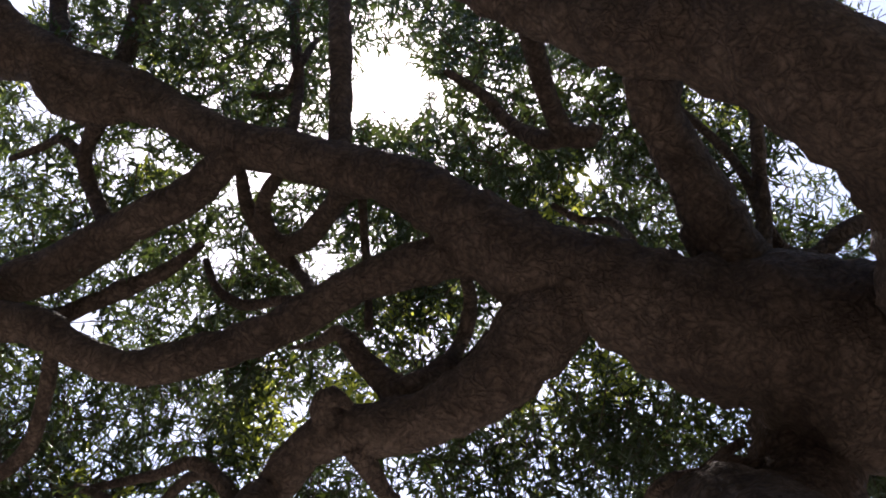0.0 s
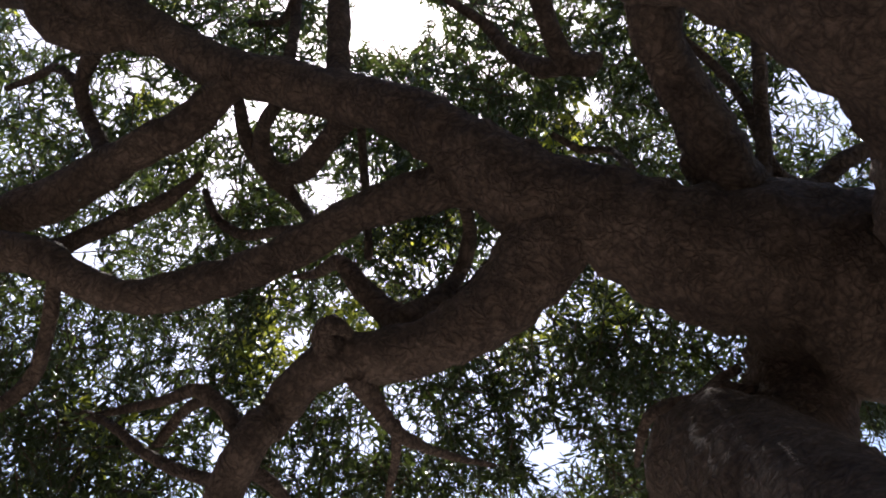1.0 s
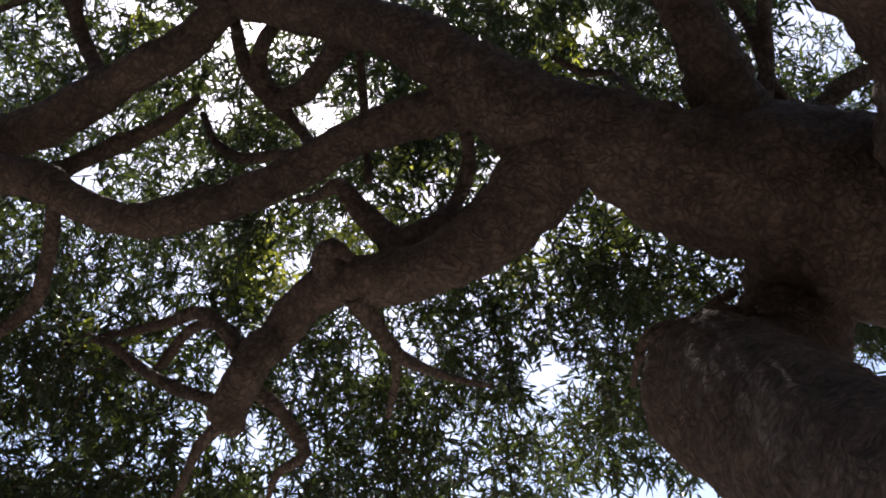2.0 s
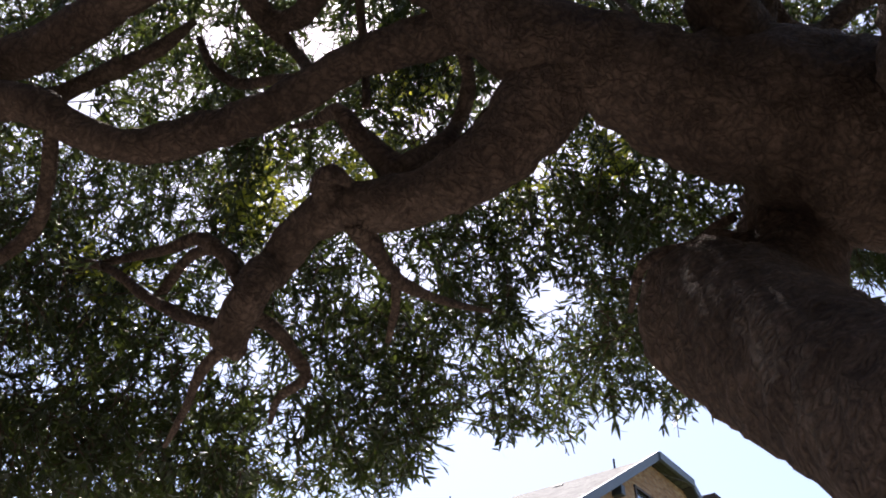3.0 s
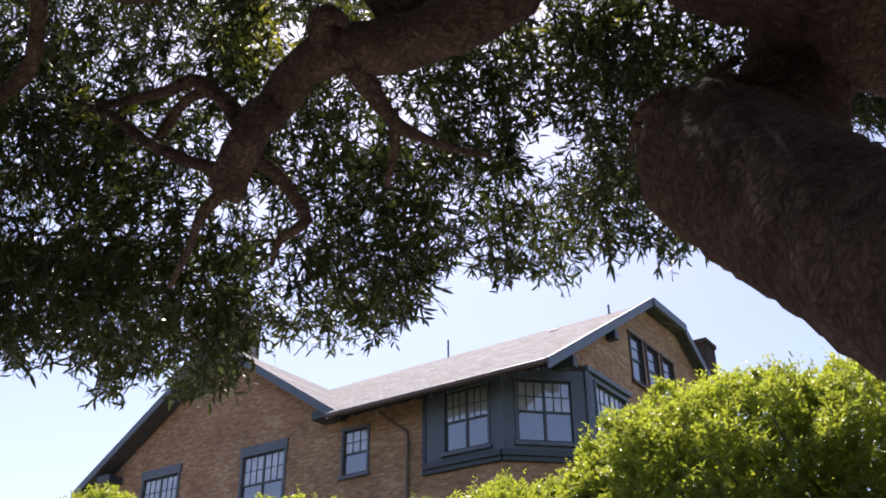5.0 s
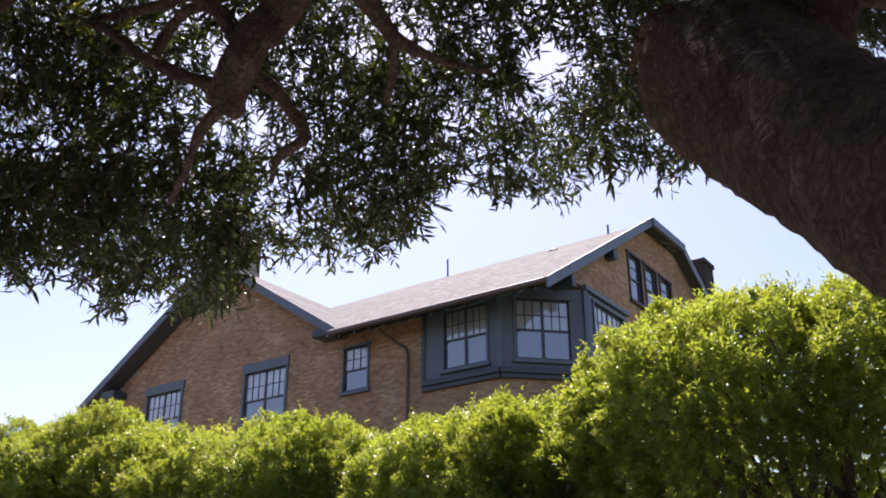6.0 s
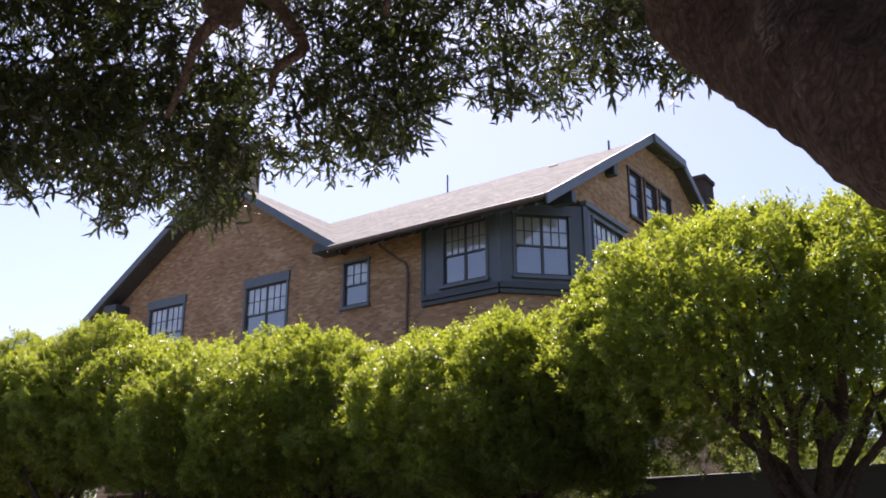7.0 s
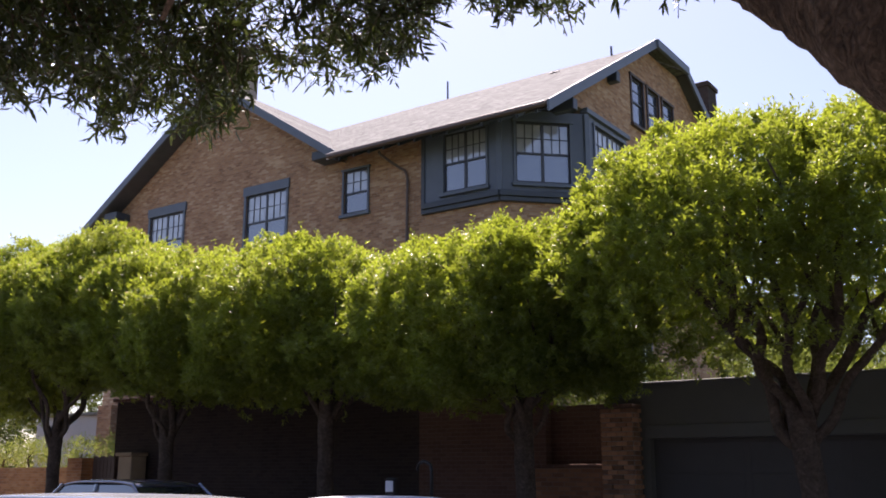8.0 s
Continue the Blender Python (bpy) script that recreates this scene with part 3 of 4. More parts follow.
# unseen crown overhead and behind, added to shade the ground under the tree
n_top = 85000
top_at = np.stack([rng.uniform(-9, 9, n_top) - 2.35, rng.uniform(-11.0, 1.2, n_top) - 1.2, rng.uniform(5.4, 7.4, n_top)], 1)
top_at += 0.25 * np.sin(top_at[:, ::-1] * 3.1)
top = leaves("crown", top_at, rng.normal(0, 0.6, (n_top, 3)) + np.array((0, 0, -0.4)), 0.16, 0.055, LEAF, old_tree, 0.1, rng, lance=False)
tagged(top, "unseen dark green narrow leaves added overhead for shade", kind="stuff")



# ---- street trees ----
def street_tree(x, y, lobes, trunk, limbs, seed, label, skirt, sparse=0.6, gap=0.094):
    """A clipped street tree: forked trunk, fanning limbs and a hollow dome of leafy shoots over lobes (x, y, z, rx, ry, rz)."""
    rng = np.random.default_rng(seed)
    tree = empty("street_tree", STREET @ pose(x, y, 0), label, "tree", "street trees along the wall")
    part("trunk", tube(trunk, 0.08, 14, 0.15, 0.05), BARK_STREET, tree, smooth=True)
    for row in limbs:
        part("limb", tube(row, 0.1, 8, 0.15, 0.05), BARK_STREET, tree, smooth=True)
    L = np.array(lobes)
    foot, axis, reach = [], [], []
    for k, l in enumerate(L):
        count = int(4 * math.pi * ((l[3] * l[4]) ** 1.6 / 3 + (l[3] * l[5]) ** 1.6 / 3 + (l[4] * l[5]) ** 1.6 / 3) ** 0.625 / gap ** 2 * 1.7)
        for way in rng.normal(0, 1, (count, 3)):
            way = Vector(way).normalized()
            p = Vector(l[:3]) + Vector((way.x * l[3], way.y * l[4], way.z * l[5]))
            q = p + Vector((x, y, 0))
            billow = abs(noise.noise(q * 1.15)) + 0.5 * abs(noise.noise(q * 2.6))
            deep = abs(rng.normal(0, 0.13)) + (rng.uniform(0, 0.8) if rng.random() < 0.12 else 0.0)
            p += way * (0.62 * billow - 0.2 - deep)
            if any(sum(((p[i] - o[i]) / o[3 + i]) ** 2 for i in range(3)) < 0.74 for m, o in enumerate(L) if m != k):
                continue
            low = skirt + 0.35 * noise.noise(Vector((q.x * 0.9, q.y * 0.9, 3.1)))
            keep = min(1.0, max(0.0, (p.z - low) / sparse))
            if rng.random() > keep * (0.35 if billow < 0.09 else 1.0):
                continue
            foot.append(p)
            axis.append((way * 0.5 + Vector((0, 0, 0.62)) + Vector(rng.normal(0, 0.24, 3))).normalized())
            reach.append(rng.uniform(0.24, 0.4) if rng.random() < 0.07 else rng.uniform(0.08, 0.2))
    per = 19
    foot, axis, reach = np.repeat(np.array(foot), per, 0), np.repeat(np.array(axis), per, 0), np.repeat(np.array(reach), per)
    n = len(foot)
    out = np.cross(axis, rng.normal(0, 1, (n, 3)))
    out /= np.linalg.norm(out, axis=1)[:, None]
    along = rng.uniform(0, 1, n)
    at = foot + axis * (along * reach)[:, None] + out * 0.01
    way = axis * (0.25 + 0.6 * along[:, None]) + out * 0.75
    crown = leaves("crown", at, way, 0.08, 0.027, LEAF_STREET, tree, 0.2, rng, lance=False, face=axis * 0.5 + np.array((0, 0, 0.9)))
    tagged(crown, "dense clipped crown of small bright green leaves", kind="stuff")
    # Oversized inner leaves, added to block light passing through the dome.
    pick = L[rng.choice(len(L), 9000, p=L[:, 3] * L[:, 5] / (L[:, 3] * L[:, 5]).sum())]
    d = rng.normal(0, 1, (9000, 3))
    d /= np.linalg.norm(d, axis=1)[:, None]
    at = pick[:, :3] + d * pick[:, 3:] * rng.uniform(0.4, 0.86, 9000)[:, None]
    at = at[at[:, 2] > skirt + sparse * 0.9]
    inner = leaves("crown", at, rng.normal(0, 1, (len(at), 3)), 0.2, 0.1, LEAF_STREET, tree, 0.2, rng, lance=False, face=rng.normal(0, 0.4, (len(at), 3)) + np.array((0, 0, 1.0)))
    tagged(inner, "oversized inner leaves added to keep light out of the crown", kind="stuff")
    return tree


def fork(seed, base_z, top_z, spread, n, r=0.07, lean=(0, 0)):
    """Limbs that fan out of a trunk's head and split twice on their way to the dome."""
    rng = random.Random(seed)
    rows = []
    for k in range(n):
        a = 2 * math.pi * (k + rng.uniform(-0.3, 0.3)) / n
        s = spread * rng.uniform(0.55, 1.0)
        ex, ey = math.cos(a) * s + lean[0], math.sin(a) * s * 0.8 + lean[1]
        rr = r * rng.uniform(0.6, 1.1)
        rise = top_z - base_z
        kink = (rng.uniform(-0.18, 0.18), rng.uniform(-0.18, 0.18))
        mid = (ex * 0.5 + kink[0], ey * 0.5 + kink[1], base_z + rise * rng.uniform(0.26, 0.45), rr * 0.8)
        far = (ex * 0.8 - kink[0], ey * 0.8 - kink[1], base_z + rise * rng.uniform(0.55, 0.7), rr * 0.55)
        end = (ex, ey, base_z + rise * rng.uniform(0.85, 1.0), rr * 0.3)
        foot = base_z + rng.uniform(-0.45, 0.25)
        rows.append([(0, 0, foot - 0.12, rr * 1.2), (ex * 0.16 + kink[0] * 0.5, ey * 0.16, foot + 0.2, rr), (ex * 0.3 - kink[0], ey * 0.3 + kink[1], (foot + mid[2]) / 2 + 0.1, rr * 0.9), mid, far, end])
        for p in (mid, mid, far, far):
            off = (rng.uniform(-0.9, 0.9), rng.uniform(-0.9, 0.9))
            rows.append([p, (p[0] * 1.1 + off[0] * 0.5, p[1] * 1.1 + off[1] * 0.5, p[2] + 0.3, p[3] * 0.55),
                         (p[0] * 1.2 + off[0], p[1] * 1.2 + off[1], p[2] + rng.uniform(0.6, 1.1), p[3] * 0.25)])
    return rows


T_LABEL = "clipped street tree with dense bright green crown and forked trunk"
street_tree(0.2, 0, [(-0.9, 0, 4.5, 2.5, 2.2, 1.9), (1.3, 0.2, 4.4, 2.5, 2.1, 1.95), (-2.2, 0.1, 4.3, 1.25, 1.6, 1.5), (3.2, 0.3, 4.3, 1.6, 1.6, 1.6)],
            [(0.15, 0, -0.05, 0.24), (0.05, 0, 0.6, 0.19), (-0.05, 0, 1.5, 0.17), (-0.15, 0, 2.3, 0.19), (-0.3, 0, 2.7, 0.12)], fork(3, 2.35, 5.6, 2.6, 9, 0.085, (-0.2, 0)), 31, T_LABEL, 2.95, 1.25)
street_tree(-4.3, 0.2, [(-0.9, 0, 3.95, 2.3, 2.0, 1.5), (0.5, 0.1, 4.05, 1.5, 1.6, 1.4), (-2.2, 0, 3.75, 1.2, 1.5, 1.15), (-0.4, 0.2, 3.3, 1.9, 1.6, 0.9)],
            [(0, 0, -0.05, 0.22), (0.02, 0, 1.0, 0.16), (0, 0, 2.4, 0.16), (0.05, 0, 2.8, 0.1)], fork(5, 2.45, 4.9, 2.0, 8), 32, T_LABEL, 2.55, 0.5)
street_tree(-8.5, 0.2, [(-0.9, 0, 4.4, 2.2, 2.0, 1.5), (-3.3, 0, 4.45, 1.9, 1.9, 1.5), (0.6, 0, 4.0, 1.0, 1.5, 1.25), (-1.6, 0.2, 3.6, 2.3, 1.7, 0.9)],
            [(0, 0, -0.05, 0.2), (0.0, 0, 1.5, 0.15), (0, 0, 2.8, 0.15), (0, 0, 3.2, 0.1)], fork(6, 2.8, 5.2, 2.2, 8), 33, T_LABEL, 2.8, 0.5)
street_tree(-12.9, 0.2, [(-2.3, 0, 5.1, 2.1, 2.0, 1.75), (-0.4, 0, 4.6, 1.6, 1.8, 1.55)],
            [(0, 0, -0.05, 0.2), (-0.05, 0, 1.5, 0.15), (-0.1, 0, 2.8, 0.15), (-0.1, 0, 3.2, 0.1)], fork(7, 2.6, 5.6, 2.2, 9), 34, T_LABEL, 2.95, 0.8)
street_tree(-16.9, 0.2, [(-1.3, 0, 5.0, 2.5, 2.1, 1.85), (0.7, 0, 5.2, 1.9, 1.8, 1.65), (-2.6, 0, 4.0, 1.7, 1.6, 1.5)],
            [(0, 0, -0.05, 0.2), (0, 0, 1.0, 0.15), (0, 0, 2.4, 0.15), (0.1, 0, 3.0, 0.1)], fork(8, 2.4, 5.6, 2.3, 9), 35, T_LABEL, 2.6, 0.8)

# ---- walls, garage and gate along the pavement ----
def on_street(name, label, category):
    return empty(name, STREET.copy(), label, category)


garage = on_street("garage", "low dark grey-green painted garage with a flat parapet", "garage")
bm = bmesh.new()
for b in ((-3.55, -2.85, 1.8, 2.1, -0.05, 3.0), (3.2, 9.0, 1.8, 2.1, -0.05, 3.0), (-2.85, 3.2, 1.8, 2.1, 2.12, 3.0)):
    box(bm, *b)
part("wall", bm, GREY_WALL, garage)
part("coping", boxed(-3.62, 9.0, 1.77, 2.13, 3.0, 3.05, 0.01), GREY_WALL, garage)
part("beam", boxed(-2.9, 3.25, 1.75, 1.8, 2.12, 2.34, 0.008), GREY_WALL, garage)
door = part("door", boxed(-2.85, 3.2, 1.98, 2.03, -0.04, 2.12), GARAGE, garage)
for k in range(4):
    for j in range(4):
        x, z = -2.75 + k * 1.49, 0.05 + j * 0.51
        part("panel", boxed(x, x + 1.38, 1.972, 1.98, z, z + 0.47, 0.004), GARAGE, door)

low_wall = on_street("garden_wall", "brown brick garden wall shaded by the street trees", "wall")
part("upper_wall", boxed(-7.7, -4.9, 2.0, 2.3, -0.05, 3.32), BRICK_WALL, low_wall)
# Same wall, with the deep shade put into a darker brick colour.
part("dark_wall", boxed(-17.25, -7.7, 2.08, 2.38, -0.05, 3.32), BRICK_DARK, low_wall, "brick stretch with deep shade put into its dark colour")
part("coping", boxed(-17.25, -4.9, 1.93, 2.36, 3.32, 3.4, 0.01), BRICK_WALL, low_wall)
part("low_wall", boxed(-5.04, -3.6, 1.7, 1.95, -0.05, 1.66), BRICK_WARM, low_wall)
part("low_coping", boxed(-5.1, -3.58, 1.66, 1.99, 1.66, 1.72, 0.008), BRICK_WALL, low_wall)
part("return_wall", boxed(-4.9, -3.6, 2.2, 2.5, -0.05, 2.75), BRICK_WALL, low_wall)

gate = on_street("garden_gate", "dark brown wooden garden gate between brick and stone posts", "gate")
for k in range(6):
    part("board", boxed(-17.75 + k * 0.145, -17.615 + k * 0.145, 1.85, 1.89, 0.05, 2.0 - 0.03 * (k % 2), 0.004), WOOD_GATE, gate)
part("rail", boxed(-17.75, -16.9, 1.89, 1.94, 0.4, 0.52, 0.004), WOOD_GATE, gate)
part("rail", boxed(-17.75, -16.9, 1.89, 1.94, 1.55, 1.67, 0.004), WOOD_GATE, gate)
post = on_street("gate_post", "square sandstone gate post with a flat cap", "post")
part("shaft", boxed(-16.36, -15.86, 1.55, 2.0, -0.02, 1.98, 0.02), POST, post)
part("cap", boxed(-16.42, -15.8, 1.49, 2.0, 1.98, 2.06, 0.015), POST, post)

# ---- the house ----
HOUSE = pose(1.665, 26.949, 2.7, 0, 0, -35)
house = empty("house", HOUSE, "large tan brick house with slate blue trim and shingled gables", "house")
G = 2.7                       # heights below are above the street


def hz(z):
    return z - G


def wall_cells(x0, x1, z0, z1, thick, openings, m, top=None):
    """A wall with openings (x0, x1, z0, z1) that go right through it."""
    bm = bmesh.new()
    xs = sorted({x0, x1, *[o[0] for o in openings], *[o[1] for o in openings]})
    for a, b in zip(xs, xs[1:]):
        z = z0
        for o in sorted((o for o in openings if o[0] <= a and o[1] >= b), key=lambda o: o[2]):
            box(bm, a, b, 0, thick, z, o[2], m)
            z = o[3]
        box(bm, a, b, 0, thick, z, z1, m)
    bmesh.ops.remove_doubles(bm, verts=bm.verts[:], dist=0.0005)
    return bm


def sash_window(m, w, h, columns, double, label, split=0.5, casing=0.12, lintel=0.0, upper=None, trim=None):
    """A double-hung window: casing, sill, small panes above and one or two large ones below; m has y into the wall."""
    trim = trim or TRIM
    win = part("window", boxed(-w / 2 - casing, -w / 2, -0.05, 0.1, 0, h, 0, m), trim, house, label)
    part("casing", boxed(w / 2, w / 2 + casing, -0.05, 0.1, 0, h, 0, m), trim, win)
    part("head", boxed(-w / 2 - casing - 0.04, w / 2 + casing + 0.04, -0.07, 0.1, h, h + casing + lintel, 0.006, m), trim, win)
    part("sill", boxed(-w / 2 - casing - 0.06, w / 2 + casing + 0.06, -0.12, 0.1, -0.11, 0, 0.008, m), trim, win)
    halves = 2 if double else 1
    bw = w / halves
    for k in range(halves):
        x0 = -w / 2 + k * bw
        bm = bmesh.new()
        for b in ((x0, x0 + 0.045, 0.03, 0.09, 0, h), (x0 + bw - 0.045, x0 + bw, 0.03, 0.09, 0, h), (x0 + 0.045, x0 + bw - 0.045, 0.03, 0.09, h - 0.06, h),
                  (x0 + 0.045, x0 + bw - 0.045, 0.03, 0.09, 0, 0.08), (x0 + 0.045, x0 + bw - 0.045, 0.02, 0.09, h * split - 0.03, h * split + 0.03)):
            box(bm, *b, m)
        part("sash", bm, SASH, win)
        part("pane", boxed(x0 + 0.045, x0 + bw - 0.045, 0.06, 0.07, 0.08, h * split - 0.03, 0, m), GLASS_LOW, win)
        n = max(1, columns // halves)
        cw, z0, z1 = (bw - 0.09) / n, h * split + 0.03, h - 0.06
        for i in range(n):
            for j in range(2):
                a, c = x0 + 0.045 + i * cw, z0 + j * (z1 - z0) / 2
                part("pane", boxed(a, a + cw, 0.055, 0.065, c, c + (z1 - z0) / 2, 0, m), upper or GLASS_TOP, win)
            if i:
                part("glazing_bar", boxed(x0 + 0.045 + i * cw - 0.014, x0 + 0.045 + i * cw + 0.014, 0.035, 0.055, z0, z1, 0, m), SASH, win)
        part("glazing_bar", boxed(x0 + 0.045, x0 + bw - 0.045, 0.037, 0.055, (z0 + z1) / 2 - 0.014, (z0 + z1) / 2 + 0.014, 0, m), SASH, win)
    return win


# Opaque upper panes: the sky's reflection is put into their pale colour.
GLASS_TOP = mat_glass("sky_pale_glass", (0.36, 0.38, 0.41), 0.08)
# Opaque lower panes: the unlit room is put into their dark colour.
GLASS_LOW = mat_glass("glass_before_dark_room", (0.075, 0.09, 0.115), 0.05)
FACADE = Matrix.Identity(4)
GABLE = pose(1.874, 1.874, 0, 0, 0, 90)          # x runs along the gable end, into the plot
CHAMFER = pose(0, 0, 0, 0, 0, 45)

# facade: openings are x0, x1, z0, z1 from the street
facade_openings = [(-15.85, -13.95, 9.35, 11.22), (-10.58, -8.62, 9.35, 11.2), (-6.0, -5.0, 9.8, 11.28), (-15.85, -13.95, 5.2, 7.3), (-10.58, -8.62, 5.2, 7.3)]
wall = part("wall", wall_cells(-18.0, -2.66, hz(2.7), hz(11.5), 0.35, [(a, b, hz(c), hz(d)) for a, b, c, d in facade_openings], FACADE), BRICK, house)
part("gable_wall", extrude_poly([(-18.0, 0, hz(11.5)), (-6.2, 0, hz(11.5)), (-6.2, 0, hz(11.7)), (-12.0, 0, hz(15.45)), (-18.0, 0, hz(11.6))], (0, 0.35, 0)), BRICK, house)
part("wall", boxed(-6.2, -2.66, 0.0, 0.35, hz(11.5), hz(12.0)), BRICK, house)
part("wall", boxed(-2.66, 0.0, 0.0, 0.35, hz(2.7), hz(9.5)), BRICK, house)
part("wall", boxed(0, 2.65, 0.0, 0.35, hz(2.7), hz(9.5), 0, CHAMFER), BRICK, house)
gable_openings = [(3.6, 4.55, 13.0, 14.72), (4.95, 5.9, 13.0, 14.72), (6.3, 7.25, 13.0, 14.72), (0.5, 2.62, 10.0, 11.93), (3.0, 4.2, 4.2, 6.6)]
part("wall", wall_cells(0.0, 13.9, hz(2.7), hz(12.3), 0.35, [(a, b, hz(c), hz(d)) for a, b, c, d in gable_openings if d < 12.3], GABLE), BRICK, house)
bm = wall_cells(2.95, 10.05, hz(12.3), hz(14.9), 0.35, [(a, b, hz(c), hz(d)) for a, b, c, d in gable_openings if d > 12.3], GABLE)
for pts in (((-1.2, 12.3), (2.95, 12.3), (2.95, 14.9)), ((10.05, 12.3), (14.1, 12.3), (10.05, 14.9)), ((2.95, 14.9), (10.05, 14.9), (7.98, 16.15), (5.03, 16.15))):
    extrude_poly([GABLE @ Vector((x, 0, hz(z))) for x, z in pts], GABLE.to_3x3() @ Vector((0, 0.35, 0)), bm)
bmesh.ops.remove_doubles(bm, verts=bm.verts[:], dist=0.0005)
part("gable_wall", bm, BRICK, house)
part("wall", boxed(-18.0, -17.65, 0.36, 14.0, hz(2.7), hz(11.5)), BRICK, house)
part("wall", boxed(-17.6, 1.4, 15.4, 15.75, hz(2.7), hz(12.2)), BRICK, house)

sash_window(pose(-14.9, 0, hz(9.35)), 1.9, 1.87, 6, True, "double window under a blue-grey lintel", 0.45, 0.1, 0.24)
sash_window(pose(-9.6, 0, hz(9.35)), 1.96, 1.85, 6, True, "double window under a blue-grey lintel", 0.45, 0.1, 0.24)
sash_window(pose(-5.5, 0, hz(9.8)), 1.0, 1.48, 3, False, "narrow window with small upper panes", 0.48, 0.07)
sash_window(pose(-14.9, 0, hz(5.2)), 1.9, 2.1, 6, True, "double window of the storey below", 0.5, 0.1)
sash_window(pose(-9.6, 0, hz(5.2)), 1.96, 2.1, 6, True, "double window of the storey below", 0.5, 0.1)
for x in (4.075, 5.425, 6.775):
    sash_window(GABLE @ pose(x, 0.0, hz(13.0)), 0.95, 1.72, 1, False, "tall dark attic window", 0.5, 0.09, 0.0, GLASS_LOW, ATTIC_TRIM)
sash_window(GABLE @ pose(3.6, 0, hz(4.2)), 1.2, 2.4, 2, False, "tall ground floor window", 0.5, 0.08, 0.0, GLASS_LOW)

# the corner bay, clad in painted boards
def bay_face(m, w, x0, x1, z0, z1, columns, label):
    bm = wall_cells(0.0, w, hz(9.62), hz(12.15), 0.3, [(x0, x1, hz(z0), hz(z1))], m @ pose(0, -0.06, 0))
    part("bay_panel", bm, TRIM, house, "slate blue painted bay boards")
    sash_window(m @ pose((x0 + x1) / 2, -0.06, hz(z0)), x1 - x0, z1 - z0, columns, True, label, 0.49, 0.07)
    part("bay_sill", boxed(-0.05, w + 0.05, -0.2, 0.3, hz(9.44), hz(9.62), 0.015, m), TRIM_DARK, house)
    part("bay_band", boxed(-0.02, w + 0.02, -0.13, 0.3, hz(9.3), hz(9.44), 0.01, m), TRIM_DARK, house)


bay_face(pose(-2.66, 0, 0), 2.66, 0.71, 2.24, 9.84, 11.72, 6, "bay window with small upper panes")
bay_face(CHAMFER, 2.65, 0.48, 2.14, 9.88, 11.78, 6, "bay window with small upper panes")
bay_face(GABLE, 2.9, 0.5, 2.6, 9.95, 11.95, 6, "bay window with small upper panes")
part("bay_head", boxed(-0.1, 3.0, -0.16, 0.1, hz(12.18), hz(12.34), 0.01, GABLE), TRIM, house)
part("corner_board", boxed(-0.09, 0.09, -0.1, 0.02, hz(9.62), hz(12.15), 0.008, pose(0, -0.02, 0, 0, 0, 22.5)), TRIM, house)
part("corner_board", boxed(-0.09, 0.09, -0.1, 0.02, hz(9.62), hz(12.15), 0.008, pose(1.89, 1.86, 0, 0, 0, 67.5)), TRIM, house)
part("bay_edge", boxed(-2.8, -2.66, -0.1, 0.0, hz(9.3), hz(12.0), 0.01), TRIM_DARK, house)

# roofs: slopes of 0.645
S = 0.62
E0, EZ, R1, RT = -1.05, 11.6, 6.9, 16.45       # eave line, its height, clipped ridge
X0, X1 = -12.0, 2.25
RIDGE_Y, RIDGE_Z = 8.38, 17.05
EL = -0.7                                     # front of the left gable
roof = part("roof", slab([(-5.75, E0, hz(EZ)), (X1, E0, hz(EZ)), (X1, R1, hz(RT)), (X1 - 1.4, RIDGE_Y, hz(RIDGE_Z)), (-10.0, RIDGE_Y, hz(RIDGE_Z)), (X0, 5.6, hz(15.64))], 0.16), SHINGLE, house)
part("roof_slope", slab([(X1, 9.86, hz(RT)), (X1, 17.8, hz(EZ)), (X0, 17.8, hz(EZ)), (X0, RIDGE_Y + 2.3, hz(15.6)), (-10.0, RIDGE_Y, hz(RIDGE_Z)), (X1 - 1.4, RIDGE_Y, hz(RIDGE_Z))], 0.16), SHINGLE, house)
part("roof_clip", slab([(X1 + 0.12, R1, hz(RT - 0.02)), (X1 + 0.12, 9.86, hz(RT - 0.02)), (X1 - 1.4, RIDGE_Y, hz(RIDGE_Z))], 0.14), SHINGLE, house)
part("roof_slope", slab([(-12.0, EL, hz(15.75)), (-5.9, EL, hz(11.82)), (-5.9, 14, hz(11.82)), (-12.0, 14, hz(15.75))], 0.16), SHINGLE, house)
part("roof_slope", slab([(-12.0, EL, hz(15.75)), (-12.0, 14, hz(15.75)), (-19.1, 14, hz(11.17)), (-19.1, EL, hz(11.17))], 0.16), SHINGLE, house)


def board(a, b, deep, thick, material, name="bargeboard", outward=(0, -1, 0)):
    """A board hung along the line a-b, deep metres high and thick metres outward."""
    a, b, o = Vector(a), Vector(b), Vector(outward) * thick
    return part(name, extrude_poly([a, b, b - Vector((0, 0, deep)), a - Vector((0, 0, deep))], o), material, house)


board((-12.0, EL, hz(15.79)), (-5.8, EL, hz(11.79)), 0.32, 0.06, TRIM)
board((-19.2, EL, hz(11.14)), (-12.0, EL, hz(15.79)), 0.32, 0.06, TRIM)
board((X1, E0 - 0.1, hz(EZ - 0.03)), (X1, R1, hz(RT + 0.04)), 0.34, 0.07, TRIM, outward=(1, 0, 0))
board((X1 + 0.02, R1, hz(RT + 0.02)), (X1 + 0.02, 9.86, hz(RT + 0.02)), 0.3, 0.12, TRIM, outward=(1, 0, 0))
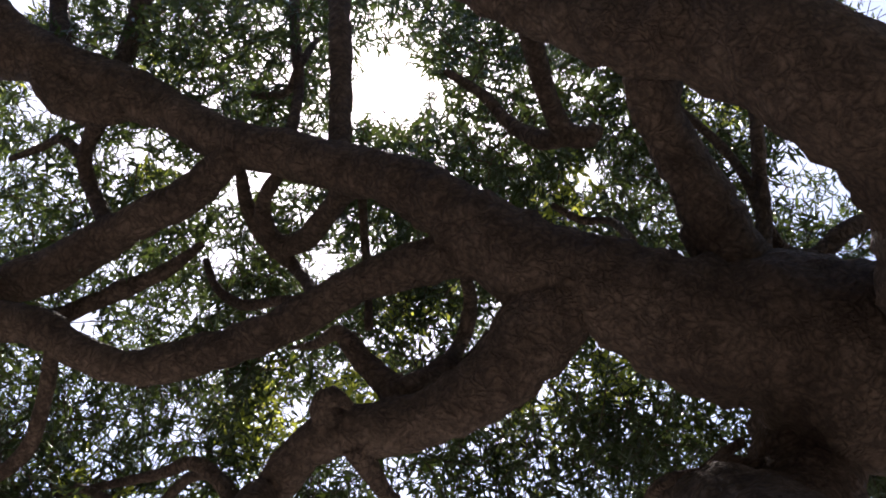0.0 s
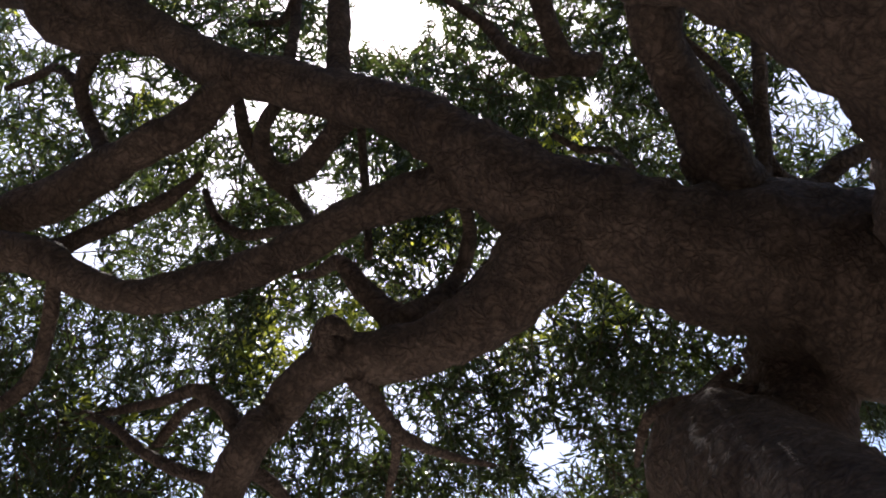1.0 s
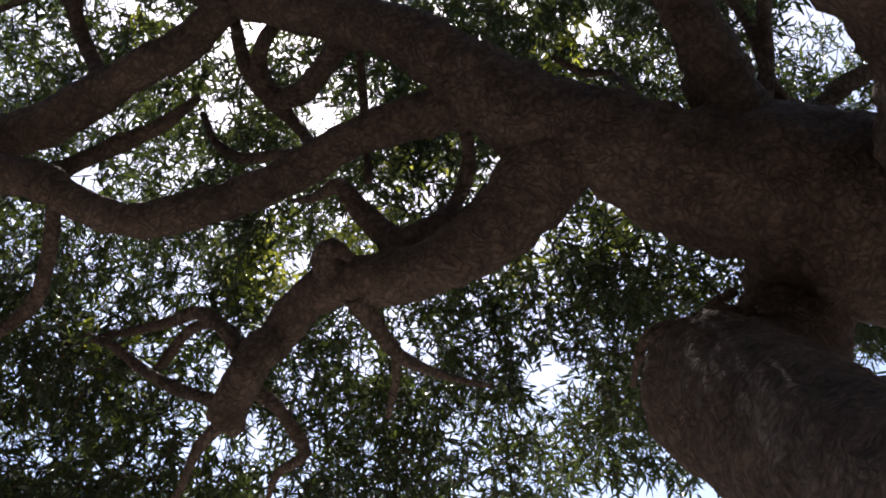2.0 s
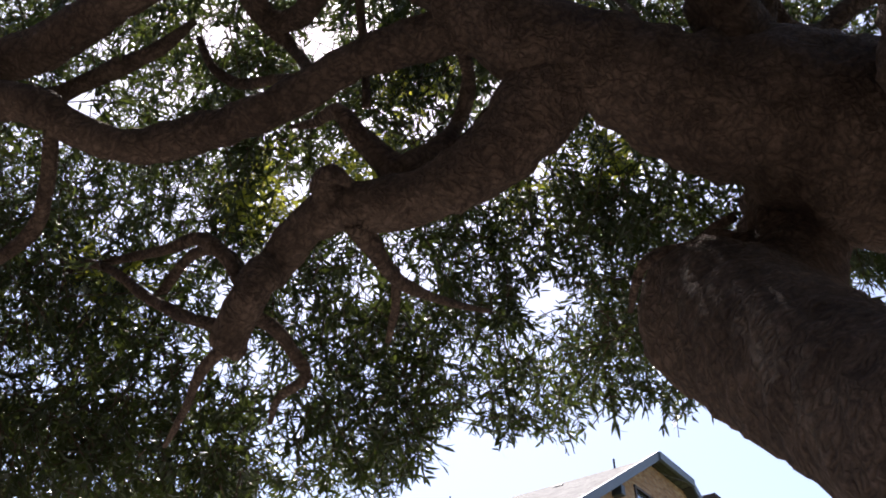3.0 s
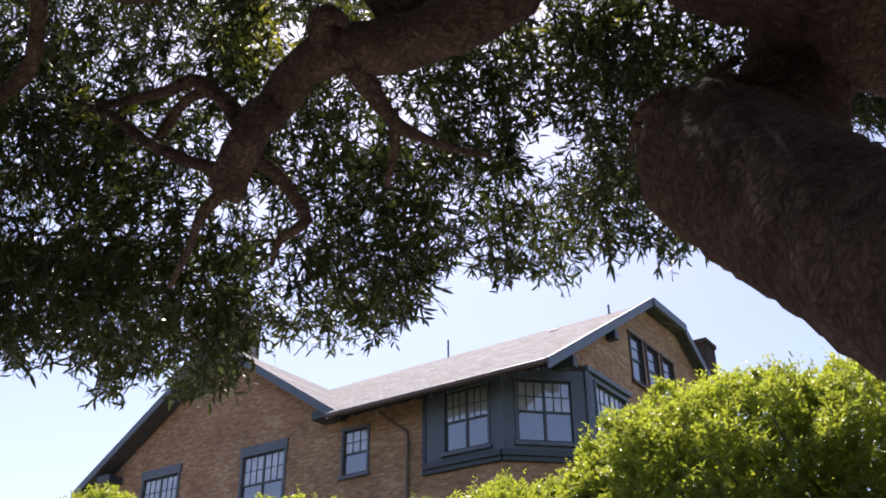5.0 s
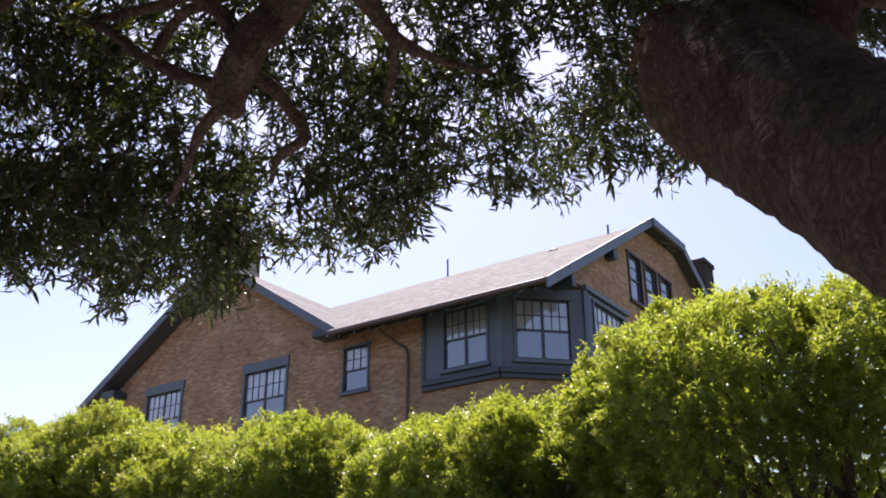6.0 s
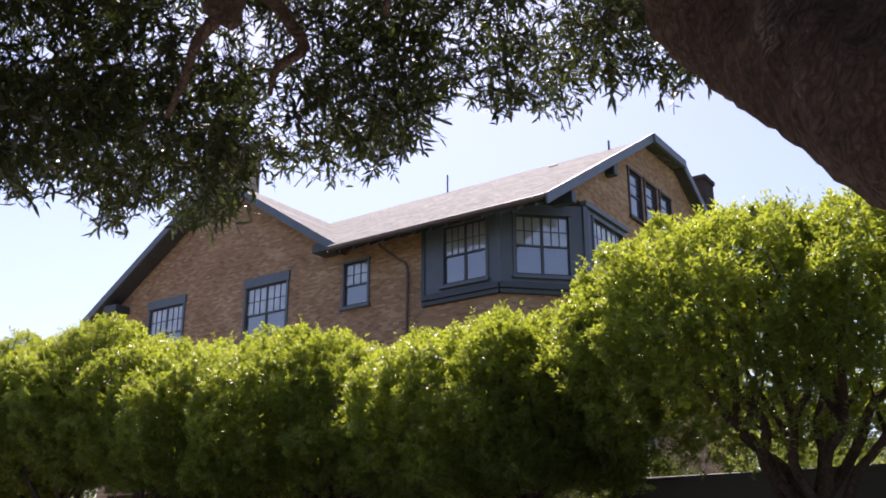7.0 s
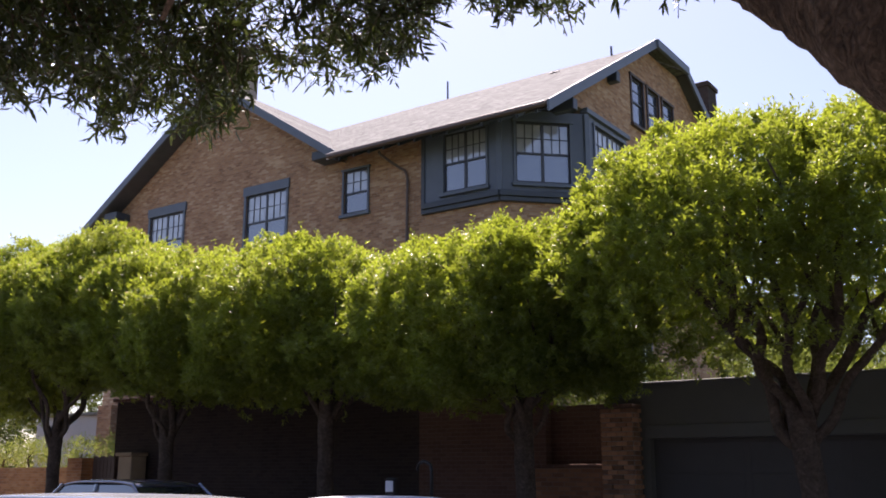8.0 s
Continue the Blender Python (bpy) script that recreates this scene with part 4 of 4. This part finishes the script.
board((X1, 9.86, hz(RT + 0.04)), (X1, 17.9, hz(EZ - 0.03)), 0.34, 0.07, TRIM, outward=(1, 0, 0))
part("gutter", boxed(-5.8, X1 - 0.02, E0 - 0.15, E0, hz(EZ - 0.19), hz(EZ - 0.04), 0.03), COPPER, house, "brown painted eaves gutter")
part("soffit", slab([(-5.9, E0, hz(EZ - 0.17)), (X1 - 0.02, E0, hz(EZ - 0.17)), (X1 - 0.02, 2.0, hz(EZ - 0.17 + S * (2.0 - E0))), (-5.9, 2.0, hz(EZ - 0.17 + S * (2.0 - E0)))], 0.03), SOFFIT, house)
for k in range(13):
    x = -5.4 + k * 0.6
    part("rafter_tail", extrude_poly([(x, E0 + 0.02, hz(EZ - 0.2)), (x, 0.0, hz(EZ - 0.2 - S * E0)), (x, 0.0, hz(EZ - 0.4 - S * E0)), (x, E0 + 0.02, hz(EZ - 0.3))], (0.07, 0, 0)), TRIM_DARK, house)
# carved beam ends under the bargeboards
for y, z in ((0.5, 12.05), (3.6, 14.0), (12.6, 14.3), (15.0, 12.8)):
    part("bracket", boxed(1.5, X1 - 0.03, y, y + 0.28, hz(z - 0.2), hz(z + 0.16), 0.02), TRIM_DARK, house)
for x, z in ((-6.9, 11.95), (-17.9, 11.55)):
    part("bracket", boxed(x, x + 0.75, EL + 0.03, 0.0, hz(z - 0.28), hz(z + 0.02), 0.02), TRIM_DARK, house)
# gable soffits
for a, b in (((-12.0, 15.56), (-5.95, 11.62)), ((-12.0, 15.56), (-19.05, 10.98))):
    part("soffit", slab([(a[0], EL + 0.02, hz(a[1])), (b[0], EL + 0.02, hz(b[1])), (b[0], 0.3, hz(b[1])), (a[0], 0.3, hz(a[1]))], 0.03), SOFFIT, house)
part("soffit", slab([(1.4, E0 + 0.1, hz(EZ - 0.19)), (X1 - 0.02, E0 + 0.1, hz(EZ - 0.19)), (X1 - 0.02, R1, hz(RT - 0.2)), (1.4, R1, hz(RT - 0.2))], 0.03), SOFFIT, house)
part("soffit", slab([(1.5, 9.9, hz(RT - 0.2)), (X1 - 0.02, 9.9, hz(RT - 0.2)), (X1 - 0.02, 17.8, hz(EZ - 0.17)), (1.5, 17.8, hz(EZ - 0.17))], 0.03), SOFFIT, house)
chimney = part("chimney", boxed(-14.55, -12.85, 1.2, 2.4, hz(14.0), hz(17.75)), RENDER, house, "square chimney of weathered tan render with a cap")
part("cap", boxed(-14.63, -12.77, 1.12, 2.48, hz(17.75), hz(17.87), 0.02), RENDER, chimney)
chimney = part("chimney", boxed(1.35, 2.1, 12.6, 13.6, hz(2.7), hz(16.75)), BRICK_DARK, house, "dark brick chimney at the back slope")
part("cap", boxed(1.28, 2.17, 12.53, 13.67, hz(16.75), hz(16.95), 0.02), BRICK_DARK, chimney)
# rainwater pipe
pipe = [(-4.1, -0.55, hz(11.5), 0.045), (-4.1, -0.5, hz(11.4), 0.045), (-3.6, -0.12, hz(10.95), 0.045), (-3.36, -0.08, hz(10.7), 0.045), (-3.34, -0.08, hz(9.5), 0.045), (-3.34, -0.08, hz(6.0), 0.045), (-3.34, -0.08, hz(2.75), 0.045)]
part("downpipe", tube(pipe, 0.12, 8, 0, 0), COPPER, house, "brown painted rainwater pipe", True)
# vents and flashings on the roof
def on_roof(y):
    return EZ + 0.578 * (y - E0)


part("vent_pipe", boxed(-7.02, -6.97, 7.4, 7.45, hz(on_roof(7.4)) - 0.05, hz(on_roof(7.4)) + 0.85), METAL_DARK, house)
part("vent_pipe", boxed(0.0, 0.06, 8.1, 8.16, hz(on_roof(8.1)) - 0.05, hz(on_roof(8.1)) + 0.4), METAL_DARK, house)
for x, y in ((-6.5, 3.0), (-6.2, 3.3), (-8.6, 6.6), (-1.65, 6.8)):
    part("roof_vent", boxed(x - 0.2, x + 0.2, y - 0.12, y + 0.12, hz(on_roof(y)) - 0.1, hz(on_roof(y)) + 0.04, 0.02), METAL_DARK, house)

# ---- planting and neighbours ----
def bush(name, m, lobes, clumps, label, seed, material, leaf=(0.09, 0.03)):
    rng = np.random.default_rng(seed)
    thing = empty(name, m, label, "bush")
    L = np.array(lobes)[rng.integers(0, len(lobes), clumps)]
    d = rng.normal(0, 1, (clumps, 3))
    d /= np.linalg.norm(d, axis=1)[:, None]
    c = L[:, :3] + d * L[:, 3:] * rng.uniform(0.5, 1.05, clumps)[:, None]
    c[:, 2] = np.maximum(c[:, 2], 0.05)
    at = np.repeat(c, 30, 0) + rng.normal(0, 0.1, (clumps * 30, 3))
    at[:, 2] = np.maximum(at[:, 2], 0.0)
    way = np.repeat(d, 30, 0) * 0.5 + rng.normal(0, 0.6, (clumps * 30, 3)) + np.array((0, 0, 0.6))
    ob = leaves("foliage", at, way / np.linalg.norm(way, axis=1)[:, None], leaf[0], leaf[1], material, thing, 0.2, rng, lance=False)
    tagged(ob, "", kind="stuff")
    stems = bmesh.new()
    for l in lobes:
        tube([(l[0], l[1], -0.03, 0.04), (l[0] * 0.9, l[1], l[2] * 0.6, 0.03), (l[0] * 0.9 + 0.1, l[1], l[2], 0.01)], 0.1, 6, 0.1, 0.03, stems)
    part("stem", stems, BARK_STREET, thing)
    return thing


bush("bush", STREET @ pose(-1.9, 4.5, 2.75), [(0, 0, 0.65, 0.8, 0.6, 0.65), (0.9, 0.2, 0.5, 0.7, 0.5, 0.5)], 200, "sunlit yellow-green bush on the terrace", 41, LEAF_BUSH)
bush("bush", STREET @ pose(1.2, 5.0, 2.75), [(0, 0, 0.5, 1.2, 0.6, 0.5), (1.8, 0.2, 0.45, 1.0, 0.5, 0.45), (-1.2, 0.3, 0.55, 0.9, 0.5, 0.55), (3.4, 0.2, 0.45, 1.0, 0.5, 0.45)], 320, "low sunlit shrubs on the terrace", 42, LEAF_BUSH)
bush("bush", STREET @ pose(-4.3, 3.3, 2.75), [(0, 0, 0.45, 1.0, 0.6, 0.5), (-1.3, 0.2, 0.4, 0.9, 0.6, 0.5), (0.9, 0.3, 0.4, 0.7, 0.5, 0.42)], 260, "dark green shrubs above the low brick wall", 46, LEAF_SHRUB)
bush("hedge", STREET @ pose(-26.0, 4.4, 1.74), [(x, 0, 0.4, 1.0, 0.7, 0.5) for x in (-6, -4.5, -3, -1.5, 0, 1.5, 3, 4.5, 6)], 420, "flat clipped green hedge above the low brick wall", 43, LEAF_BUSH)
bush("bush", STREET @ pose(-31.0, 12.5, 0), [(-3, 0, 3.0, 2.6, 1.5, 3.0), (0.5, 0.5, 3.2, 2.2, 1.5, 3.2), (-6.5, 0, 3.2, 2.5, 1.5, 3.2), (3.2, 1.5, 2.6, 1.4, 1.2, 2.6), (-10, 0, 3.2, 2.6, 1.5, 3.2)], 1700, "tall loose green shrubs behind the next garden", 44, LEAF_SHRUB, (0.14, 0.06))
bush("bush", STREET @ pose(7.0, 10.0, 2.75), [(0, 0, 2.4, 2.6, 1.4, 2.5), (-2.8, 0.4, 2.1, 2.0, 1.2, 2.2), (3.0, 0, 2.4, 2.4, 1.4, 2.5), (6.0, 0, 2.4, 2.3, 1.4, 2.5), (-5.4, 0.4, 1.7, 1.7, 1.2, 1.8), (-7.8, 0.4, 1.6, 1.6, 1.1, 1.7), (-9.9, 0.5, 1.5, 1.2, 1.0, 1.6)], 2800, "rounded garden shrubs on the terrace", 45, LEAF_SHRUB, (0.12, 0.05))
neighbour = on_street("neighbour_wall", "sunlit orange brick wall of the next garden", "wall")
part("wall", boxed(-40, -17.85, 3.6, 5.4, -0.05, 1.75), BRICK_ORANGE, neighbour)
part("pier", boxed(-18.45, -17.85, 1.6, 3.6, -0.05, 1.95), BRICK_ORANGE, neighbour)
side_house = on_street("outbuilding", "grey rendered outbuilding with a tall brick pier", "building")
part("wall", boxed(-30.0, -25.95, 8.0, 11.0, -0.1, 3.6), GREY_STUCCO, side_house)
part("roof", boxed(-30.1, -25.9, 7.9, 11.1, 3.6, 3.72, 0.01), SHINGLE, side_house)
part("pier", boxed(-25.95, -25.2, 7.7, 8.5, -0.1, 3.9), BRICK, side_house)


# ---- parked cars ----
def car(m, paint, label, roof_z=1.45, length=4.6, roof=(-1.0, 1.3), rails=False):
    """A parked car; x runs along it, its front towards +x."""
    thing = empty("car", m, label, "car", "parked cars")
    h, w = length / 2, 0.9
    side = [(-h, 0.35), (-h - 0.02, 0.62), (-h + 0.1, 0.92), (h - 1.25, 0.96), (h - 0.25, 0.8), (h, 0.6), (h, 0.33)]
    part("body", bevelled(extrude_poly([(x, -w, z) for x, z in side], (0, 2 * w, 0)), 0.06), paint, thing)
    rows = [((roof[0] - 0.75, roof[1] + 0.85), w - 0.06, 0.9), ((roof[0] - 0.12, roof[1] + 0.12), w - 0.22, roof_z - 0.09)]
    ring = [[Vector((x, y, z)) for x, y in ((a[0], -b), (a[1], -b), (a[1], b), (a[0], b))] for a, b, z in rows]
    heart = sum((p for r in ring for p in r), Vector()) / 8
    for k, name in enumerate(("side_window", "windscreen", "side_window", "rear_window")):
        quad = [ring[0][k], ring[0][(k + 1) % 4], ring[1][(k + 1) % 4], ring[1][k]]
        face_out = (quad[1] - quad[0]).cross(quad[3] - quad[0]).normalized()
        face_out = face_out if face_out.dot(sum(quad, Vector()) / 4 - heart) > 0 else -face_out
        part(name, extrude_poly(quad, face_out * -0.012), CAR_GLASS, thing, "dark tinted car glass")
    top = bmesh.new()
    nx, ny = 14, 8
    grid = [[top.verts.new((roof[0] - 0.16 + (roof[1] - roof[0] + 0.32) * i / nx, (2 * j / ny - 1) * (w - 0.2),
                            roof_z - 0.08 * abs(2 * i / nx - 1) ** 4 - 0.025 * abs(2 * j / ny - 1) ** 4)) for j in range(ny + 1)] for i in range(nx + 1)]
    for i in range(nx):
        for j in range(ny):
            top.faces.new((grid[i][j], grid[i + 1][j], grid[i + 1][j + 1], grid[i][j + 1]))
    ex = bmesh.ops.extrude_face_region(top, geom=top.faces[:])
    bmesh.ops.translate(top, vec=(0, 0, -0.035), verts=[v for v in ex["geom"] if isinstance(v, bmesh.types.BMVert)])
    bmesh.ops.recalc_face_normals(top, faces=top.faces[:])
    part("roof", top, paint, thing, smooth=True)
    for sgn in (-1, 1):
        for x0, x1 in ((roof[0] - 0.75, roof[0] - 0.1), (roof[1] + 0.85, roof[1] + 0.1), ((roof[0] + roof[1]) / 2, (roof[0] + roof[1]) / 2)):
            part("pillar", tube([(x0, sgn * (w - 0.05), 0.9, 0.035), ((x0 + x1) / 2, sgn * (w - 0.13), (0.9 + roof_z) / 2 - 0.03, 0.035), (x1, sgn * (w - 0.21), roof_z - 0.08, 0.035)], 0.1, 6, 0, 0), paint, thing)
        if rails:
            part("roof_rail", tube([(roof[0] + 0.1, sgn * 0.62, roof_z - 0.02, 0.016), (roof[0] + 0.25, sgn * 0.62, roof_z + 0.06, 0.018), (roof[1] - 0.25, sgn * 0.62, roof_z + 0.06, 0.018), (roof[1] - 0.1, sgn * 0.62, roof_z - 0.02, 0.016)], 0.08, 6, 0, 0), CHROME, thing, "bright roof rail")
        part("headlight", boxed(h - 0.16, h + 0.01, sgn * 0.66 - 0.17, sgn * 0.66 + 0.17, 0.62, 0.76, 0.03), CHROME, thing)
        part("wing_mirror", boxed(roof[1] + 0.45, roof[1] + 0.6, sgn * 1.0 - 0.09, sgn * 1.0 + 0.09, 0.95, 1.08, 0.03), paint, thing)
        for x in (-h + 0.85, h - 0.85):
            bm = bmesh.new()
            bmesh.ops.create_cone(bm, cap_ends=True, segments=24, radius1=0.33, radius2=0.33, depth=0.22, matrix=pose(x, sgn * 0.82, 0.33, 90))
            wheel = part("wheel", bm, RUBBER, thing)
            bm = bmesh.new()
            bmesh.ops.create_cone(bm, cap_ends=True, segments=16, radius1=0.21, radius2=0.19, depth=0.24, matrix=pose(x, sgn * 0.822, 0.33, 90))
            part("rim", bm, CHROME, wheel)
    return thing


def bevelled(bm, by):
    bmesh.ops.bevel(bm, geom=bm.edges[:], offset=by, segments=2, affect="EDGES")
    return bm


car(STREET @ pose(-5.5, -6.7, -0.12), SILVER, "silver car parked at the near kerb", 1.47, 4.9, (-1.7, 1.8))
car(STREET @ pose(-10.6, -2.4, -0.12), NAVY, "glossy grey car parked under the street trees", 1.59, 4.6, (-0.9, 0.8))

car(STREET @ pose(-5.1, -2.4, -0.12), WHITE, "white car parked beside the brick pier", 1.375, 4.5, (-1.0, 0.8))

meter = on_street("parking_meter", "grey parking meter with a pale display on the pavement", "parking meter")
part("post", tube([(-6.18, -0.8, 0.0, 0.03), (-6.18, -0.8, 0.6, 0.03), (-6.18, -0.8, 1.22, 0.03)], 0.2, 10, 0, 0), METAL_DARK, meter, smooth=True)
part("head", boxed(-6.28, -6.08, -0.86, -0.74, 1.2, 1.5, 0.025), METAL_DARK, meter)
part("display", boxed(-6.255, -6.105, -0.875, -0.862, 1.28, 1.45, 0.004), WHITE, meter, "pale blue-white display plate")
pipe = on_street("standpipe", "dark bent metal standpipe with a curled top", "pipe")
part("riser", tube([(-5.47, -0.7, 0.0, 0.03), (-5.47, -0.7, 0.8, 0.03), (-5.47, -0.7, 1.6, 0.028), (-5.53, -0.7, 1.72, 0.028), (-5.63, -0.7, 1.75, 0.028), (-5.72, -0.7, 1.7, 0.026), (-5.74, -0.7, 1.6, 0.024)], 0.06, 10, 0, 0), METAL_DARK, pipe, smooth=True)
part("base_plate", boxed(-5.55, -5.39, -0.78, -0.62, 0.0, 0.02, 0.004), METAL_DARK, pipe)

# ---- brick pier beside the garage, laid brick by brick ----
pier = on_street("gate_pier", "weathered brown brick pier beside the garage door", "pier")
part("core", boxed(-3.56, -3.01, 1.5, 1.79, -0.05, 2.60), CONCRETE, pier)
part("cap", boxed(-3.6, -2.97, 1.44, 1.8, 2.62, 2.68, 0.01), BRICK_WALL, pier)
PIER_BRICK = mat_plain("pier_brick", (0.24, 0.12, 0.065), (0.36, 0.2, 0.115), 0.9, 2.0)
n = PIER_BRICK.node_tree.nodes
info, hue = n.new("ShaderNodeObjectInfo"), n.new("ShaderNodeHueSaturation")
bsdf = n["Principled BSDF"]
src = bsdf.inputs["Base Color"].links[0].from_socket
rng_map = n.new("ShaderNodeMapRange")
rng_map.inputs["To Min"].default_value, rng_map.inputs["To Max"].default_value = 0.45, 1.5
PIER_BRICK.node_tree.links.new(info.outputs["Random"], rng_map.inputs["Value"])
PIER_BRICK.node_tree.links.new(rng_map.outputs[0], hue.inputs["Value"])
PIER_BRICK.node_tree.links.new(src, hue.inputs["Color"])
PIER_BRICK.node_tree.links.new(hue.outputs[0], bsdf.inputs["Base Color"])
meshes = {}
for w in (0.18, 0.095):
    bm = boxed(-w / 2, w / 2, -0.02, 0.02, -0.0325, 0.0325, 0.004)
    me = bpy.data.meshes.new("brick")
    bm.to_mesh(me)
    bm.free()
    me.materials.append(PIER_BRICK)
    meshes[w] = me
dice = random.Random(5)
for row in range(34):
    z = 0.02 + row * 0.0765 + 0.0325
    widths = (0.18, 0.18, 0.18) if row % 2 else (0.095, 0.18, 0.18, 0.095)
    x = -3.565
    for w in widths:
        b = new("brick", meshes[w])
        b.parent = pier
        b.matrix_basis = pose(x + w / 2, 1.49 - dice.uniform(0, 0.008), z, 0, 0, dice.uniform(-0.8, 0.8))
        x += w + (0.0115 if row % 2 else 0.0035)
    for k in range(2):
        b = new("brick", meshes[0.18 if row % 2 else 0.095])
        b.parent = pier
        b.matrix_basis = pose(-3.0 + dice.uniform(0, 0.006), 1.58 + k * (0.19 if row % 2 else 0.11), z, 0, 0, 90)
